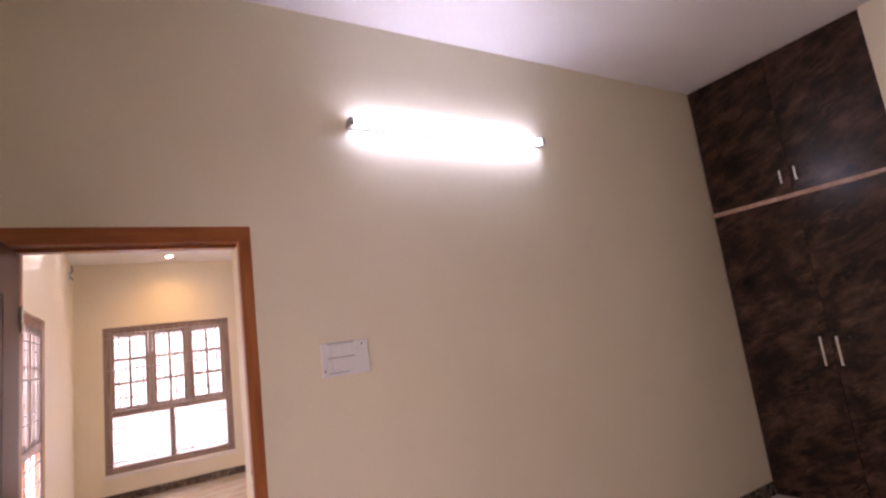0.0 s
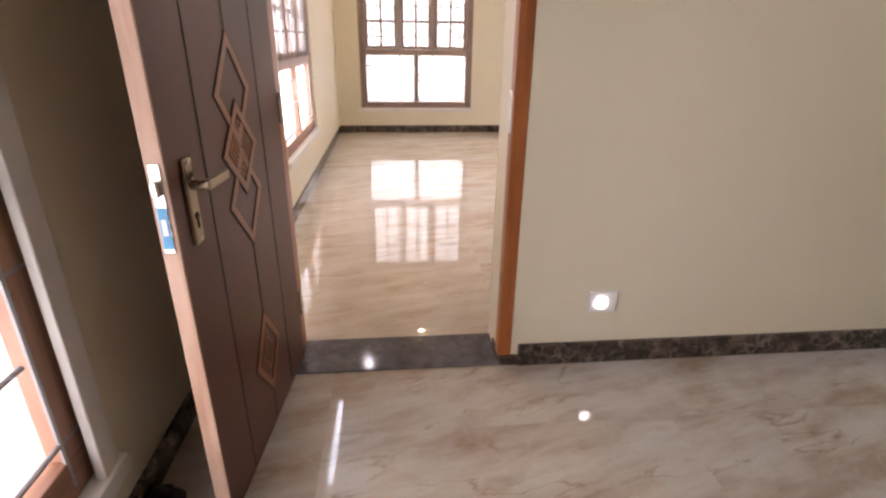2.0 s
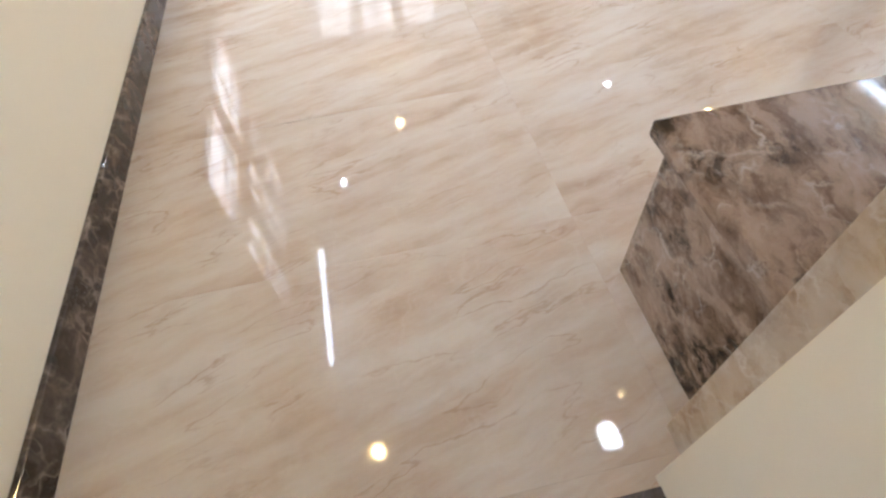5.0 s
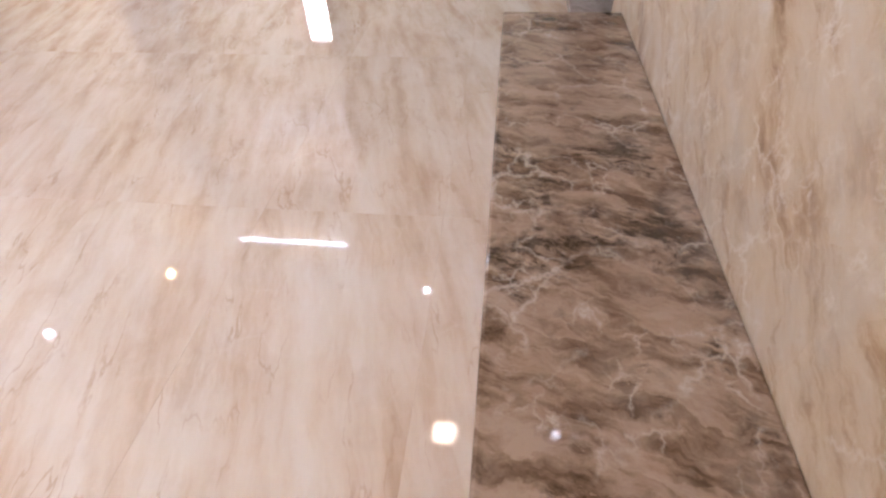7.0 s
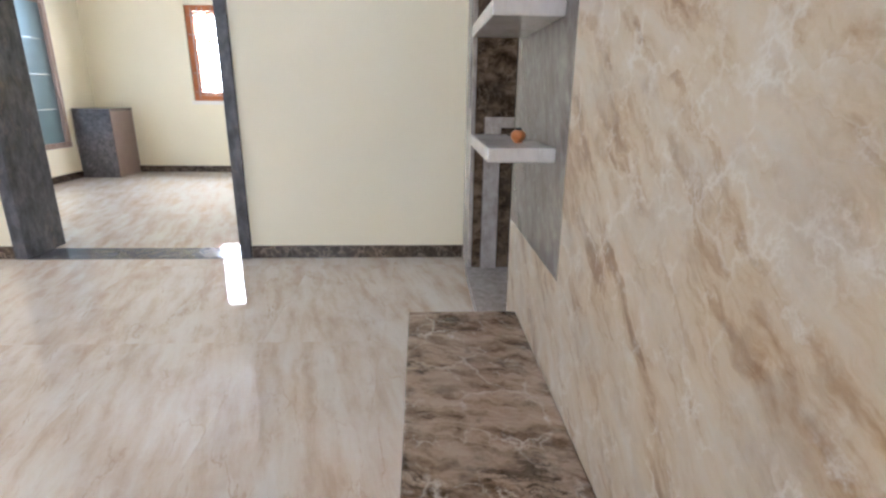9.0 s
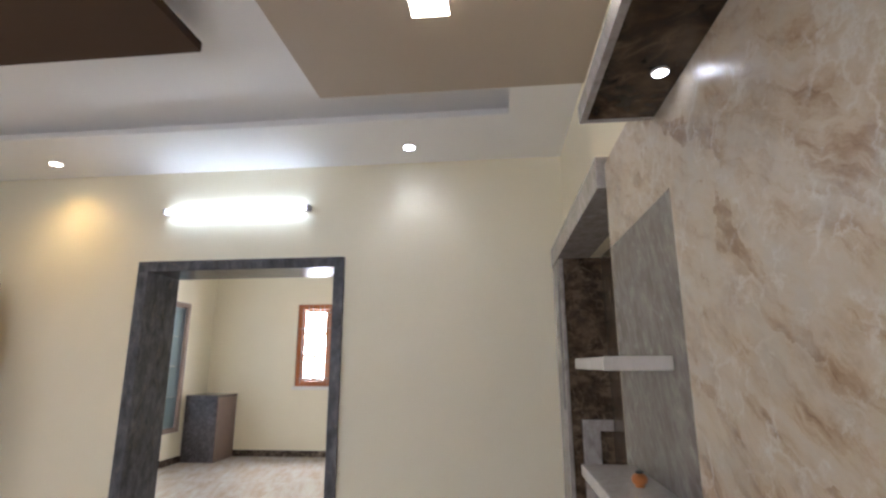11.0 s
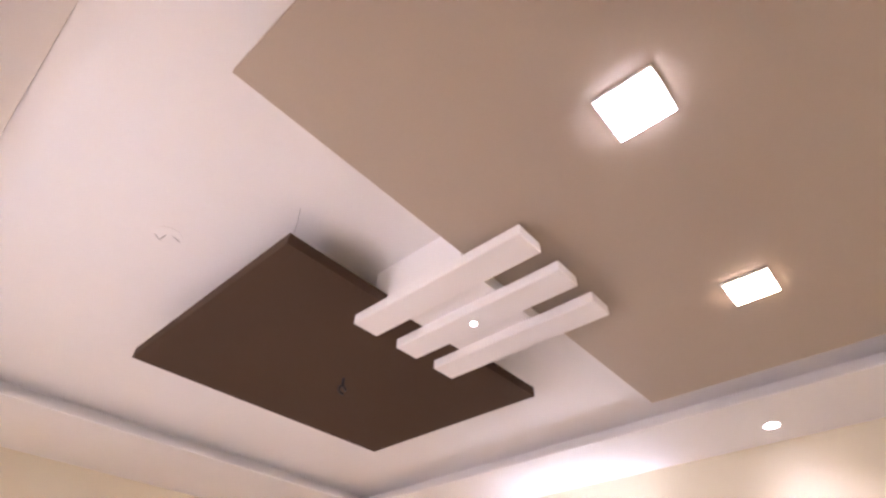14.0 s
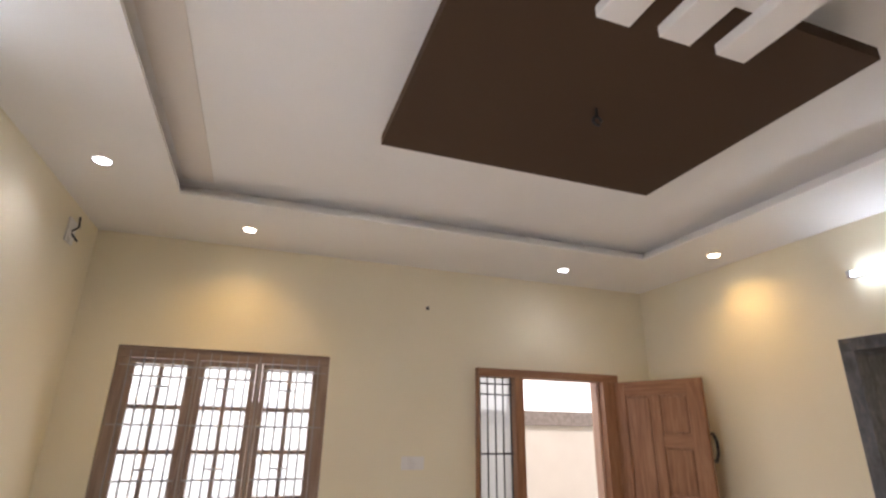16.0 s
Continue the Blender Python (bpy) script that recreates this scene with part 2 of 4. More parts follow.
def milky_pane(name):
    """Thin obscure glass: part of the light goes straight through, part is scattered, with a faint mirror on it."""
    m, t, n, l, p = nodes_of(name)
    n.remove(p)
    straight = n.new("ShaderNodeBsdfTransparent")
    straight.inputs["Color"].default_value = (0.93, 0.96, 0.95, 1)
    scatter = n.new("ShaderNodeBsdfTranslucent")
    scatter.inputs["Color"].default_value = (0.62, 0.645, 0.65, 1)
    gloss = add(t, "ShaderNodeBsdfGlossy", Roughness=0.05)
    body = n.new("ShaderNodeMixShader")
    body.inputs[0].default_value = 0.55
    l.new(straight.outputs[0], body.inputs[1])
    l.new(scatter.outputs[0], body.inputs[2])
    mixed = n.new("ShaderNodeMixShader")
    mixed.inputs[0].default_value = 0.06
    l.new(body.outputs[0], mixed.inputs[1])
    l.new(gloss.outputs[0], mixed.inputs[2])
    l.new(mixed.outputs[0], n["Material Output"].inputs["Surface"])
    return m


CREAM = plain("cream_wall_paint", (0.80, 0.734, 0.56), (0.83, 0.77, 0.603), 0.55, scale=1.2, grain=90, bump=0.12)
WHITE = plain("white_ceiling_paint", (0.85, 0.84, 0.82), (0.88, 0.87, 0.85), 0.6, scale=1.5, grain=70, bump=0.06)
TAN = plain("tan_ceiling_paint", (0.46, 0.385, 0.30), (0.48, 0.405, 0.315), 0.55, scale=1.5, grain=80, bump=0.05)
BROWN = plain("dark_brown_ceiling_paint", (0.070, 0.042, 0.026), (0.077, 0.047, 0.029), 0.85, scale=2, grain=80, bump=0.05)
BROWN.node_tree.nodes["Principled BSDF"].inputs["Specular IOR Level"].default_value = 0.2
PLASTER = plain("reveal_paint", (0.78, 0.75, 0.70), (0.82, 0.79, 0.74), 0.6, scale=3, grain=90)
FLOOR_HALL = breccia("beige_floor_tile", [(0.30, (0.44, 0.345, 0.255)), (0.42, (0.52, 0.435, 0.35)), (0.51, (0.565, 0.50, 0.425)), (0.63, (0.605, 0.565, 0.51))], (0.39, 0.28, 0.19), (0.655, 0.62, 0.565), (0, 0, -16), (0.6, 3.2, 1), 0.028, scale=1.9, cell=0.05, bend=0.06, streak=1.8, stain=0.42, stain_at=(0.5, 0.68), cloud=0.5, cloud_color=(0.59, 0.55, 0.495), web=0.2, web_width=0.04, web_scale=6.0, shine=0.42, jump=0.5, smooth=0.6, crack=0.75)
FLOOR_BED = breccia("bedroom_floor_tile", [(0.32, (0.36, 0.265, 0.19)), (0.43, (0.455, 0.37, 0.295)), (0.51, (0.515, 0.445, 0.37)), (0.62, (0.575, 0.525, 0.46))], (0.33, 0.22, 0.14), (0.66, 0.625, 0.57), (0, 0, -16), (0.6, 2.7, 1), 0.035, scale=1.5, cell=0.05, bend=0.1, streak=1.7, stain=0.55, stain_at=(0.5, 0.64), cloud=0.55, cloud_color=(0.55, 0.505, 0.445), web=0.14, web_width=0.05, web_scale=6.0, shine=0.4, jump=0.5, smooth=0.58, crack=0.95)
CLAD = breccia("beige_wall_tile", [(0.36, (0.255, 0.155, 0.08)), (0.43, (0.40, 0.285, 0.175)), (0.49, (0.495, 0.398, 0.28)), (0.56, (0.54, 0.455, 0.345)), (0.66, (0.55, 0.49, 0.41))], (0.24, 0.148, 0.08), (0.66, 0.635, 0.585), (0, 33, 0), (0.75, 2, 3.2), 0.3, scale=2.7, cell=0.15, bend=0.09, streak=1.8, stain=0.44, stain_at=(0.5, 0.64), cloud=0.65, cloud_color=(0.47, 0.435, 0.375), web=0.68, web_width=0.09, web_scale=9.0, tangle=0.09)
EMPERADOR = breccia("brown_emperador_marble", [(0.36, (0.088, 0.055, 0.033)), (0.44, (0.19, 0.130, 0.088)), (0.51, (0.285, 0.208, 0.153)), (0.62, (0.36, 0.28, 0.22))], (0.032, 0.020, 0.010), (0.54, 0.49, 0.435), (0, 0, 16), (4.2, 1.3, 3.4), 0.05, scale=2.9, cell=0.14, bend=0.1, streak=1.9, stain=0.97, stain_at=(0.49, 0.59), cloud=0.4, cloud_color=(0.30, 0.245, 0.20), web=0.66, web_width=0.05, web_scale=7.0, tangle=0.06, shine=0.38)
DARKSTONE = marble("dark_brown_marble", [(0.36, (0.008, 0.005, 0.003)), (0.5, (0.032, 0.019, 0.010)), (0.62, (0.085, 0.054, 0.030))], (0.11, 0.08, 0.055), (0, 25, 20), (1, 1, 2.5), 0.2, scale=2.2, web=0.35, web_color=(0.27, 0.19, 0.12), dark=0.5, shine=0.2)
NICHESTONE = breccia("brown_niche_marble", [(0.36, (0.022, 0.014, 0.008)), (0.46, (0.062, 0.041, 0.026)), (0.54, (0.115, 0.080, 0.053)), (0.64, (0.17, 0.125, 0.088))], (0.016, 0.010, 0.006), (0.30, 0.235, 0.175), (0, 35, 10), (1.3, 2, 3.4), 0.14, scale=2.6, cell=0.12, bend=0.1, streak=2.0, stain=0.8, cloud=0.25, cloud_color=(0.14, 0.11, 0.085), web=0.5, web_width=0.06, web_scale=8.0, shine=0.35)
SKIRT = marble("skirting_marble", [(0.34, (0.014, 0.010, 0.007)), (0.5, (0.05, 0.036, 0.027)), (0.66, (0.15, 0.11, 0.083))], (0.35, 0.28, 0.22), (0, 0, 0), (2, 2, 2), 0.08, scale=2.6, web=0.5, web_color=(0.40, 0.32, 0.25), dark=0.6)
GREYSTONE = marble("grey_brown_stone", [(0.34, (0.098, 0.087, 0.074)), (0.5, (0.162, 0.145, 0.127)), (0.66, (0.255, 0.23, 0.205))], (0.12, 0.10, 0.09), (0, 62, 0), (0.8, 3, 3), 0.22, scale=3.2, dark=0.4, web=0.25, web_color=(0.5, 0.47, 0.44), jump=0.0, shine=0.35)
EDGESTONE = marble("pale_grey_brown_stone", [(0.34, (0.25, 0.222, 0.20)), (0.5, (0.37, 0.338, 0.312)), (0.66, (0.47, 0.44, 0.415))], (0.22, 0.19, 0.17), (0, 62, 0), (0.8, 3, 3), 0.22, scale=3.2, dark=0.4, web=0.25, web_color=(0.56, 0.53, 0.50), jump=0.0, shine=0.35)
PALESTONE = marble("pale_grey_stone", [(0.25, (0.42, 0.39, 0.36)), (0.5, (0.52, 0.49, 0.46)), (0.8, (0.62, 0.60, 0.57))], (0.35, 0.30, 0.27), (0, 10, 20), (1.5, 3, 1), 0.12, scale=2.5, dark=0.4)
GRANITE = marble("black_granite", [(0.34, (0.04, 0.037, 0.041)), (0.5, (0.085, 0.078, 0.085)), (0.66, (0.15, 0.14, 0.148))], (0.16, 0.14, 0.13), (0, 0, 20), (3, 3, 3), 0.07, scale=3.0, dark=0.5)
# Dark stone made bluer and lighter: the sky's reflection is painted into it.
SKYTINT_STONE = marble("dark_stone_sky_tinted", [(0.34, (0.042, 0.043, 0.05)), (0.5, (0.088, 0.091, 0.104)), (0.66, (0.155, 0.158, 0.172))], (0.19, 0.16, 0.14), (0, 0, 0), (2.5, 2.5, 1.0), 0.16, scale=2.5, dark=0.5)
TEAK = wood("teak_wood", (0.19, 0.08, 0.034), (0.30, 0.145, 0.072), (0.38, 0.205, 0.115), (9, 9, 0.8), 0.42)
REDWOOD = wood("red_brown_frame_wood", (0.28, 0.080, 0.020), (0.39, 0.118, 0.030), (0.45, 0.148, 0.041), (8, 8, 0.8), 0.35)
PINKWOOD = wood("rosy_brown_frame_wood", (0.26, 0.125, 0.075), (0.38, 0.20, 0.13), (0.46, 0.27, 0.18), (8, 8, 0.8), 0.4)
CUPBOARD = plain("brown_cupboard_board", (0.20, 0.14, 0.115), (0.25, 0.18, 0.15), 0.4, scale=5)
GREYWOOD = wood("grey_brown_frame_wood", (0.20, 0.135, 0.105), (0.29, 0.205, 0.165), (0.37, 0.28, 0.23), (8, 8, 0.8), 0.45)
TEAK_X = wood("teak_wood_crosswise", (0.19, 0.08, 0.034), (0.30, 0.145, 0.072), (0.38, 0.205, 0.115), (0.8, 9, 9), 0.42)
REDWOOD_X = wood("red_brown_frame_wood_crosswise", (0.28, 0.080, 0.020), (0.39, 0.118, 0.030), (0.45, 0.148, 0.041), (0.8, 8, 8), 0.35)
PINKWOOD_X = wood("rosy_brown_frame_wood_crosswise", (0.26, 0.125, 0.075), (0.38, 0.20, 0.13), (0.46, 0.27, 0.18), (0.8, 8, 8), 0.4)
GREYWOOD_X = wood("grey_brown_frame_wood_crosswise", (0.20, 0.135, 0.105), (0.29, 0.205, 0.165), (0.37, 0.28, 0.23), (0.8, 8, 8), 0.45)
CROSSWISE = {TEAK: TEAK_X, REDWOOD: REDWOOD_X, PINKWOOD: PINKWOOD_X, GREYWOOD: GREYWOOD_X}
LEAF = plain("dark_brown_door_laminate", (0.093, 0.030, 0.018), (0.118, 0.042, 0.027), 0.36, scale=3.5, grain=220, bump=0.03, spread=0.04)
GROOVE = plain("dark_groove", (0.012, 0.006, 0.005), (0.02, 0.01, 0.008), 0.5)
INLAY = wood("copper_brown_inlay", (0.24, 0.095, 0.042), (0.32, 0.135, 0.065), (0.37, 0.17, 0.085), (8, 8, 1.2), 0.35)
EDGE = wood("pale_wood_edge", (0.42, 0.25, 0.17), (0.55, 0.36, 0.26), (0.62, 0.45, 0.35), (6, 6, 0.8), 0.5)
LAMINATE = marble("dark_marbled_laminate", [(0.36, (0.010, 0.006, 0.004)), (0.48, (0.028, 0.015, 0.010)), (0.56, (0.058, 0.030, 0.020)), (0.66, (0.11, 0.060, 0.040))], (0.11, 0.06, 0.038), (25, 0, 0), (1, 0.8, 2.6), 0.2, scale=2.0, dark=0.5, cloud=0.35, shine=0.3)
CHROME = plain("brushed_chrome", (0.62, 0.60, 0.57), (0.72, 0.70, 0.67), 0.25, 1.0, bump=0.0)
BRASS = plain("antique_brass", (0.33, 0.27, 0.19), (0.42, 0.35, 0.25), 0.32, 1.0, bump=0.05)
# Pale grille bars: their backlit shade is put into this grey.
STEEL = plain("backlit_grille_grey", (0.30, 0.29, 0.285), (0.36, 0.345, 0.335), 0.5)
IRON = plain("dark_iron", (0.03, 0.03, 0.035), (0.05, 0.05, 0.055), 0.4, 0.6)
PLASTIC = plain("white_switch_plastic", (0.78, 0.77, 0.75), (0.80, 0.79, 0.77), 0.3, bump=0.0)
GREYPLASTIC = plain("grey_plastic", (0.45, 0.44, 0.43), (0.50, 0.49, 0.48), 0.35, bump=0.0)
BLUETAPE = plain("blue_label", (0.03, 0.28, 0.55), (0.05, 0.33, 0.60), 0.4, bump=0.0)
REDPLASTIC = plain("red_plastic", (0.11, 0.006, 0.006), (0.15, 0.009, 0.008), 0.3, bump=0.0)
# Black for rubber and wires; also painted darkness of holes and slots.
BLACK = plain("black_rubber_and_hole_dark", (0.012, 0.012, 0.013), (0.02, 0.02, 0.021), 0.5)
ORANGE = plain("orange_clay", (0.40, 0.13, 0.03), (0.5, 0.18, 0.05), 0.5)
GLASS = milky_pane("obscure_window_glass")
BLUEGLASS = glass("blue_green_glass", (0.09, 0.135, 0.15), 0.3)
TUBE = glow("tube_light_glow", (0.72, 0.87, 1.0), 12.0)
TUBE_BED = glow("bedroom_tube_glow", (0.60, 0.79, 1.0), 17.0)
COOL = glow("cool_led", (0.80, 0.90, 1.0), 38.0)
COOL_SMALL = glow("cool_downlight_led", (0.86, 0.93, 1.0), 20.0)
WARM = glow("warm_led", (1.0, 0.87, 0.64), 22.0)
NIGHT = glow("night_lamp_led", (1.0, 0.98, 0.95), 9.0)
HAZE = glow("bright_haze", (1.0, 0.99, 0.97), 1.2)
OUTWALL = plain("compound_wall_paint", (0.69, 0.66, 0.59), (0.75, 0.72, 0.65), 0.8, scale=2)
BAND = plain("rough_stone_band", (0.22, 0.19, 0.17), (0.36, 0.32, 0.29), 0.8, scale=18, bump=0.4)
GROUT = plain("beige_grout", (0.50, 0.43, 0.35), (0.55, 0.48, 0.40), 0.5, scale=9)
PAVING = plain("outdoor_paving", (0.42, 0.40, 0.37), (0.52, 0.50, 0.46), 0.8, scale=3, bump=0.3)

# ---- building helpers ----


def box_into(bm, x0, x1, y0, y1, z0, z1, bevel=0.0):
    made = bmesh.ops.create_cube(bm, size=1.0, matrix=Matrix.Translation(((x0 + x1) / 2, (y0 + y1) / 2, (z0 + z1) / 2)) @ Matrix.Diagonal((x1 - x0, y1 - y0, z1 - z0, 1)))
    if bevel:
        vs = set(made["verts"])
        es = [e for e in bm.edges if e.verts[0] in vs and e.verts[1] in vs]
        bmesh.ops.bevel(bm, geom=es, offset=bevel, segments=2, affect="EDGES", profile=0.5)
    return bm


def boxes(*rows, bevel=0.0):
    bm = bmesh.new()
    for r in rows:
        box_into(bm, *r, bevel=bevel)
    return bm


def rod(bm, a, b, r, segments=10, r2=None):
    a, b = Vector(a), Vector(b)
    m = Matrix.Translation((a + b) / 2) @ (b - a).to_track_quat("Z", "Y").to_matrix().to_4x4()
    bmesh.ops.create_cone(bm, cap_ends=True, segments=segments, radius1=r, radius2=r if r2 is None else r2, depth=(b - a).length, matrix=m)
    return bm


def rods(rows, r, segments=8):
    bm = bmesh.new()
    for a, b in rows:
        rod(bm, a, b, r, segments)
    return bm


def ring_plate(outer, inner, depth):
    """A flat ring between two outlines (x, z) with the given depth along -y."""
    bm = bmesh.new()
    k = len(outer)
    vs = [[bm.verts.new((x, y, z)) for x, z in pts] for y in (0, -depth) for pts in (outer, inner)]
    ob_, ib, of, inf = vs
    for i in range(k):
        j = (i + 1) % k
        for q in ((of[i], of[j], inf[j], inf[i]), (ob_[j], ob_[i], ib[i], ib[j]), (ob_[i], ob_[j], of[j], of[i]), (ib[j], ib[i], inf[i], inf[j])):
            bm.faces.new(q)
    bmesh.ops.recalc_face_normals(bm, faces=bm.faces)
    return bm


def finish(name, bm, material, smooth=False):
    me = bpy.data.meshes.new(name)
    bm.to_mesh(me)
    bm.free()
    me.materials.append(material)
    if smooth:
        for p in me.polygons:
            p.use_smooth = True
    return new(name, me)


def part(name, bm, material, parent, label="", smooth=False):
    ob = finish(name, bm, material, smooth)
    ob.parent = parent
    return tagged(ob, label=label)


def thing(name, label, category, group="", at=None, kind=""):
    ob = new(name)
    ob.empty_display_size = 0.1
    if at is not None:
        ob.matrix_world = at
    return tagged(ob, label, category, group, kind)


def structure(name, bm, material, label, category):
    return tagged(finish(name, bm, material), label, category, kind="structure")


# ---- shell ----
XW, XE, YS, YN = -0.17, 4.83, 0.25, 5.56
XR, YB = 9.25, -3.6
SLAB, RING = 3.115, 3.0

structure("floor", boxes((-0.42, 9.5, -3.85, 5.81, -0.25, -0.0012)), GROUT, "beige grout bed under the floor tiles", "floor")
structure("wall_middle", boxes(
    (XW, 0.09, 0, YS, -0.01, 3.3), (0.09, 1.0, 0, YS, 2.13, 3.3), (1.0, 3.03, 0, YS, -0.01, 3.3), (0.958, 1.0, 0.05, YS, -0.01, 2.13),
    (3.03, 4.46, 0, 0.06, -0.01, 3.3), (3.03, 4.46, 0.06, YS, 2.12, 3.3), (4.46, XR, 0, YS, -0.01, 3.3)), CREAM, "cream painted wall between bedroom and hall", "wall")
structure("wall_west", boxes(
    (-0.42, XW, YB, -2.2, -0.01, 3.3), (-0.42, XW, -2.2, -0.66, -0.01, 0.24), (-0.42, XW, -2.2, -0.66, 2.1, 3.3),
    (-0.42, XW, -0.66, 1.85, -0.01, 3.3), (-0.42, XW, 1.85, 3.35, -0.01, 0.42), (-0.42, XW, 1.85, 3.35, 2.1, 3.3), (-0.42, XW, 3.35, YN, -0.01, 3.3)), CREAM, "cream painted outer wall with two windows", "wall")
structure("wall_north", boxes(
    (-0.42, 0.14, YN, 5.81, -0.01, 3.3), (0.14, 1.65, YN, 5.81, -0.01, 0.33), (0.14, 1.65, YN, 5.81, 2.155, 3.3),
    (1.65, 2.93, YN, 5.81, -0.01, 3.3), (2.93, 4.40, YN, 5.81, 2.13, 3.3), (4.40, 6.7, YN, 5.81, -0.01, 3.3),
    (6.7, 8.55, YN, 5.81, -0.01, 0.45), (6.7, 8.55, YN, 5.81, 2.35, 3.3), (8.55, 9.5, YN, 5.81, -0.01, 3.3)), CREAM, "cream painted front wall with window and entrance", "wall")
structure("wall_east", boxes(
    (XE, 5.22, YS, 1.955, -0.01, 3.3), (XE, 5.22, 1.955, 3.67, 2.23, 3.3), (XE, 5.22, 3.67, YN, -0.01, 3.3)), CREAM, "cream painted wall with a wide stone-framed opening", "wall")
structure("wall_far_east", boxes(
    (XR, 9.5, YS, 3.0, -0.01, 3.3), (XR, 9.5, 3.0, 4.08, -0.01, 1.07), (XR, 9.5, 3.0, 4.08, 2.4, 3.3), (XR, 9.5, 4.08, YN, -0.01, 3.3)), CREAM, "cream painted end wall of the next room", "wall")
structure("wall_south", boxes((-0.42, 5.5, -3.85, YB, -0.01, 3.3)), CREAM, "cream painted back wall of the bedroom", "wall")
structure("wall_bedroom_east", boxes((5.29, 5.5, YB, 0, -0.01, 3.3), (4.69, 5.29, YB, -1.25, -0.01, 3.3)), CREAM, "cream painted bedroom side wall beside the wardrobe", "wall")

structure("ceiling_bedroom", boxes((-0.42, 5.5, -3.85, 0.1, 3.3, 3.45)), WHITE, "plain white painted bedroom ceiling", "ceiling")
structure("ceiling_hall", boxes((-0.42, 5.08, 0.1, 5.81, SLAB, 3.45)), WHITE, "white painted slab above the dropped ceiling", "ceiling")
structure("ceiling_next_room", boxes((5.08, 9.5, 0.0, 5.81, 3.2, 3.45)), WHITE, "plain white ceiling of the next room", "ceiling")
RX0, RX1, RY0, RY1 = 0.505, 4.09, 0.67, 4.62
LIP, COVE = 0.022, 0.13
structure("ceiling_border", boxes(
    (XW, RX0 - COVE, YS, YN, RING, SLAB), (RX1 + COVE, XE, YS, YN, RING, SLAB), (RX0 - COVE, RX1 + COVE, YS, RY0 - COVE, RING, SLAB), (RX0 - COVE, RX1 + COVE, RY1 + COVE, YN, RING, SLAB),
    (RX0 - COVE, RX0, RY0 - COVE, RY1 + COVE, RING, RING + LIP), (RX1, RX1 + COVE, RY0 - COVE, RY1 + COVE, RING, RING + LIP),
    (RX0, RX1, RY0 - COVE, RY0, RING, RING + LIP), (RX0, RX1, RY1, RY1 + COVE, RING, RING + LIP)), WHITE, "white dropped ceiling border with a cove round a shallow tray", "ceiling")
structure("tan_ceiling_panel", boxes((1.06, 3.71, YS, 1.805, 2.972, 2.998)), TAN, "flat tan painted dropped ceiling panel", "ceiling panel")
structure("brown_ceiling_panel", boxes((1.54, 3.11, 2.20, 3.435, 2.912, 2.964)), BROWN, "dark brown hanging ceiling panel", "ceiling panel")
structure("ceiling_block", boxes((2.03, 2.60, 1.805, 2.28, 2.914, SLAB)), WHITE, "white plasterboard block behind the ceiling slats", "ceiling panel")

structure("ceiling_strip", boxes((RX0, 0.685, RY0, RY1, SLAB - 0.006, SLAB - 0.001)), plain("pale_beige_paint", (0.76, 0.71, 0.645), (0.79, 0.74, 0.675), 0.6, scale=1.5), "pale beige painted strip along the ceiling tray", "ceiling panel")

# ---- skirting, thresholds, trims ----


def skirting(name, x0, x1, y0, y1, group="skirting"):
    bm = boxes((x0, x1, y0, y1, -0.005, 0.095), bevel=0.003)
    return tagged(finish(name, bm, SKIRT), "dark brown marble skirting with pale veins", "skirting", kind="structure")


skirting("baseboard", 1.03, 4.69, -0.014, 0.002)
skirting("baseboard", XW - 0.002, XW + 0.014, -3.6, -0.016)
skirting("baseboard", XW - 0.002, XW + 0.014, 0.27, YN)
skirting("baseboard", XW + 0.014, 2.9, YN - 0.014, YN + 0.002)
skirting("baseboard", 4.42, XE - 0.014, YN - 0.014, YN + 0.002)
skirting("baseboard", XE - 0.014, XE + 0.002, 0.36, 1.95)
skirting("baseboard", XE - 0.014, XE + 0.002, 3.675, YN)
skirting("baseboard", XR - 0.014, XR + 0.002, YS, YN)
skirting("baseboard", 5.08, XR, YN - 0.014, YN + 0.002)
skirting("baseboard", XW + 0.014, 0.085, YS - 0.002, YS + 0.014)
structure("threshold_bedroom", boxes((0.092, 1.015, -0.004, 0.232, -0.01, 0.006), bevel=0.002), GRANITE, "polished black granite door threshold", "threshold")
structure("threshold_hall", boxes((4.80, 5.08, 2.035, 3.585, -0.01, 0.005), bevel=0.002), SKYTINT_STONE, "polished dark stone threshold, blue sky reflection put into its colour", "threshold")
structure("threshold_entrance", boxes((3.37, 4.30, 5.53, 5.83, -0.01, 0.02), bevel=0.002), GRANITE, "dark granite entrance threshold", "threshold")
structure("door_plinth", boxes((0.95, 1.03, -0.016, 0.135, 0.004, 0.047), bevel=0.006), SKIRT, "broken dark marble block under the door jamb", "trim")

# ---- windows ----


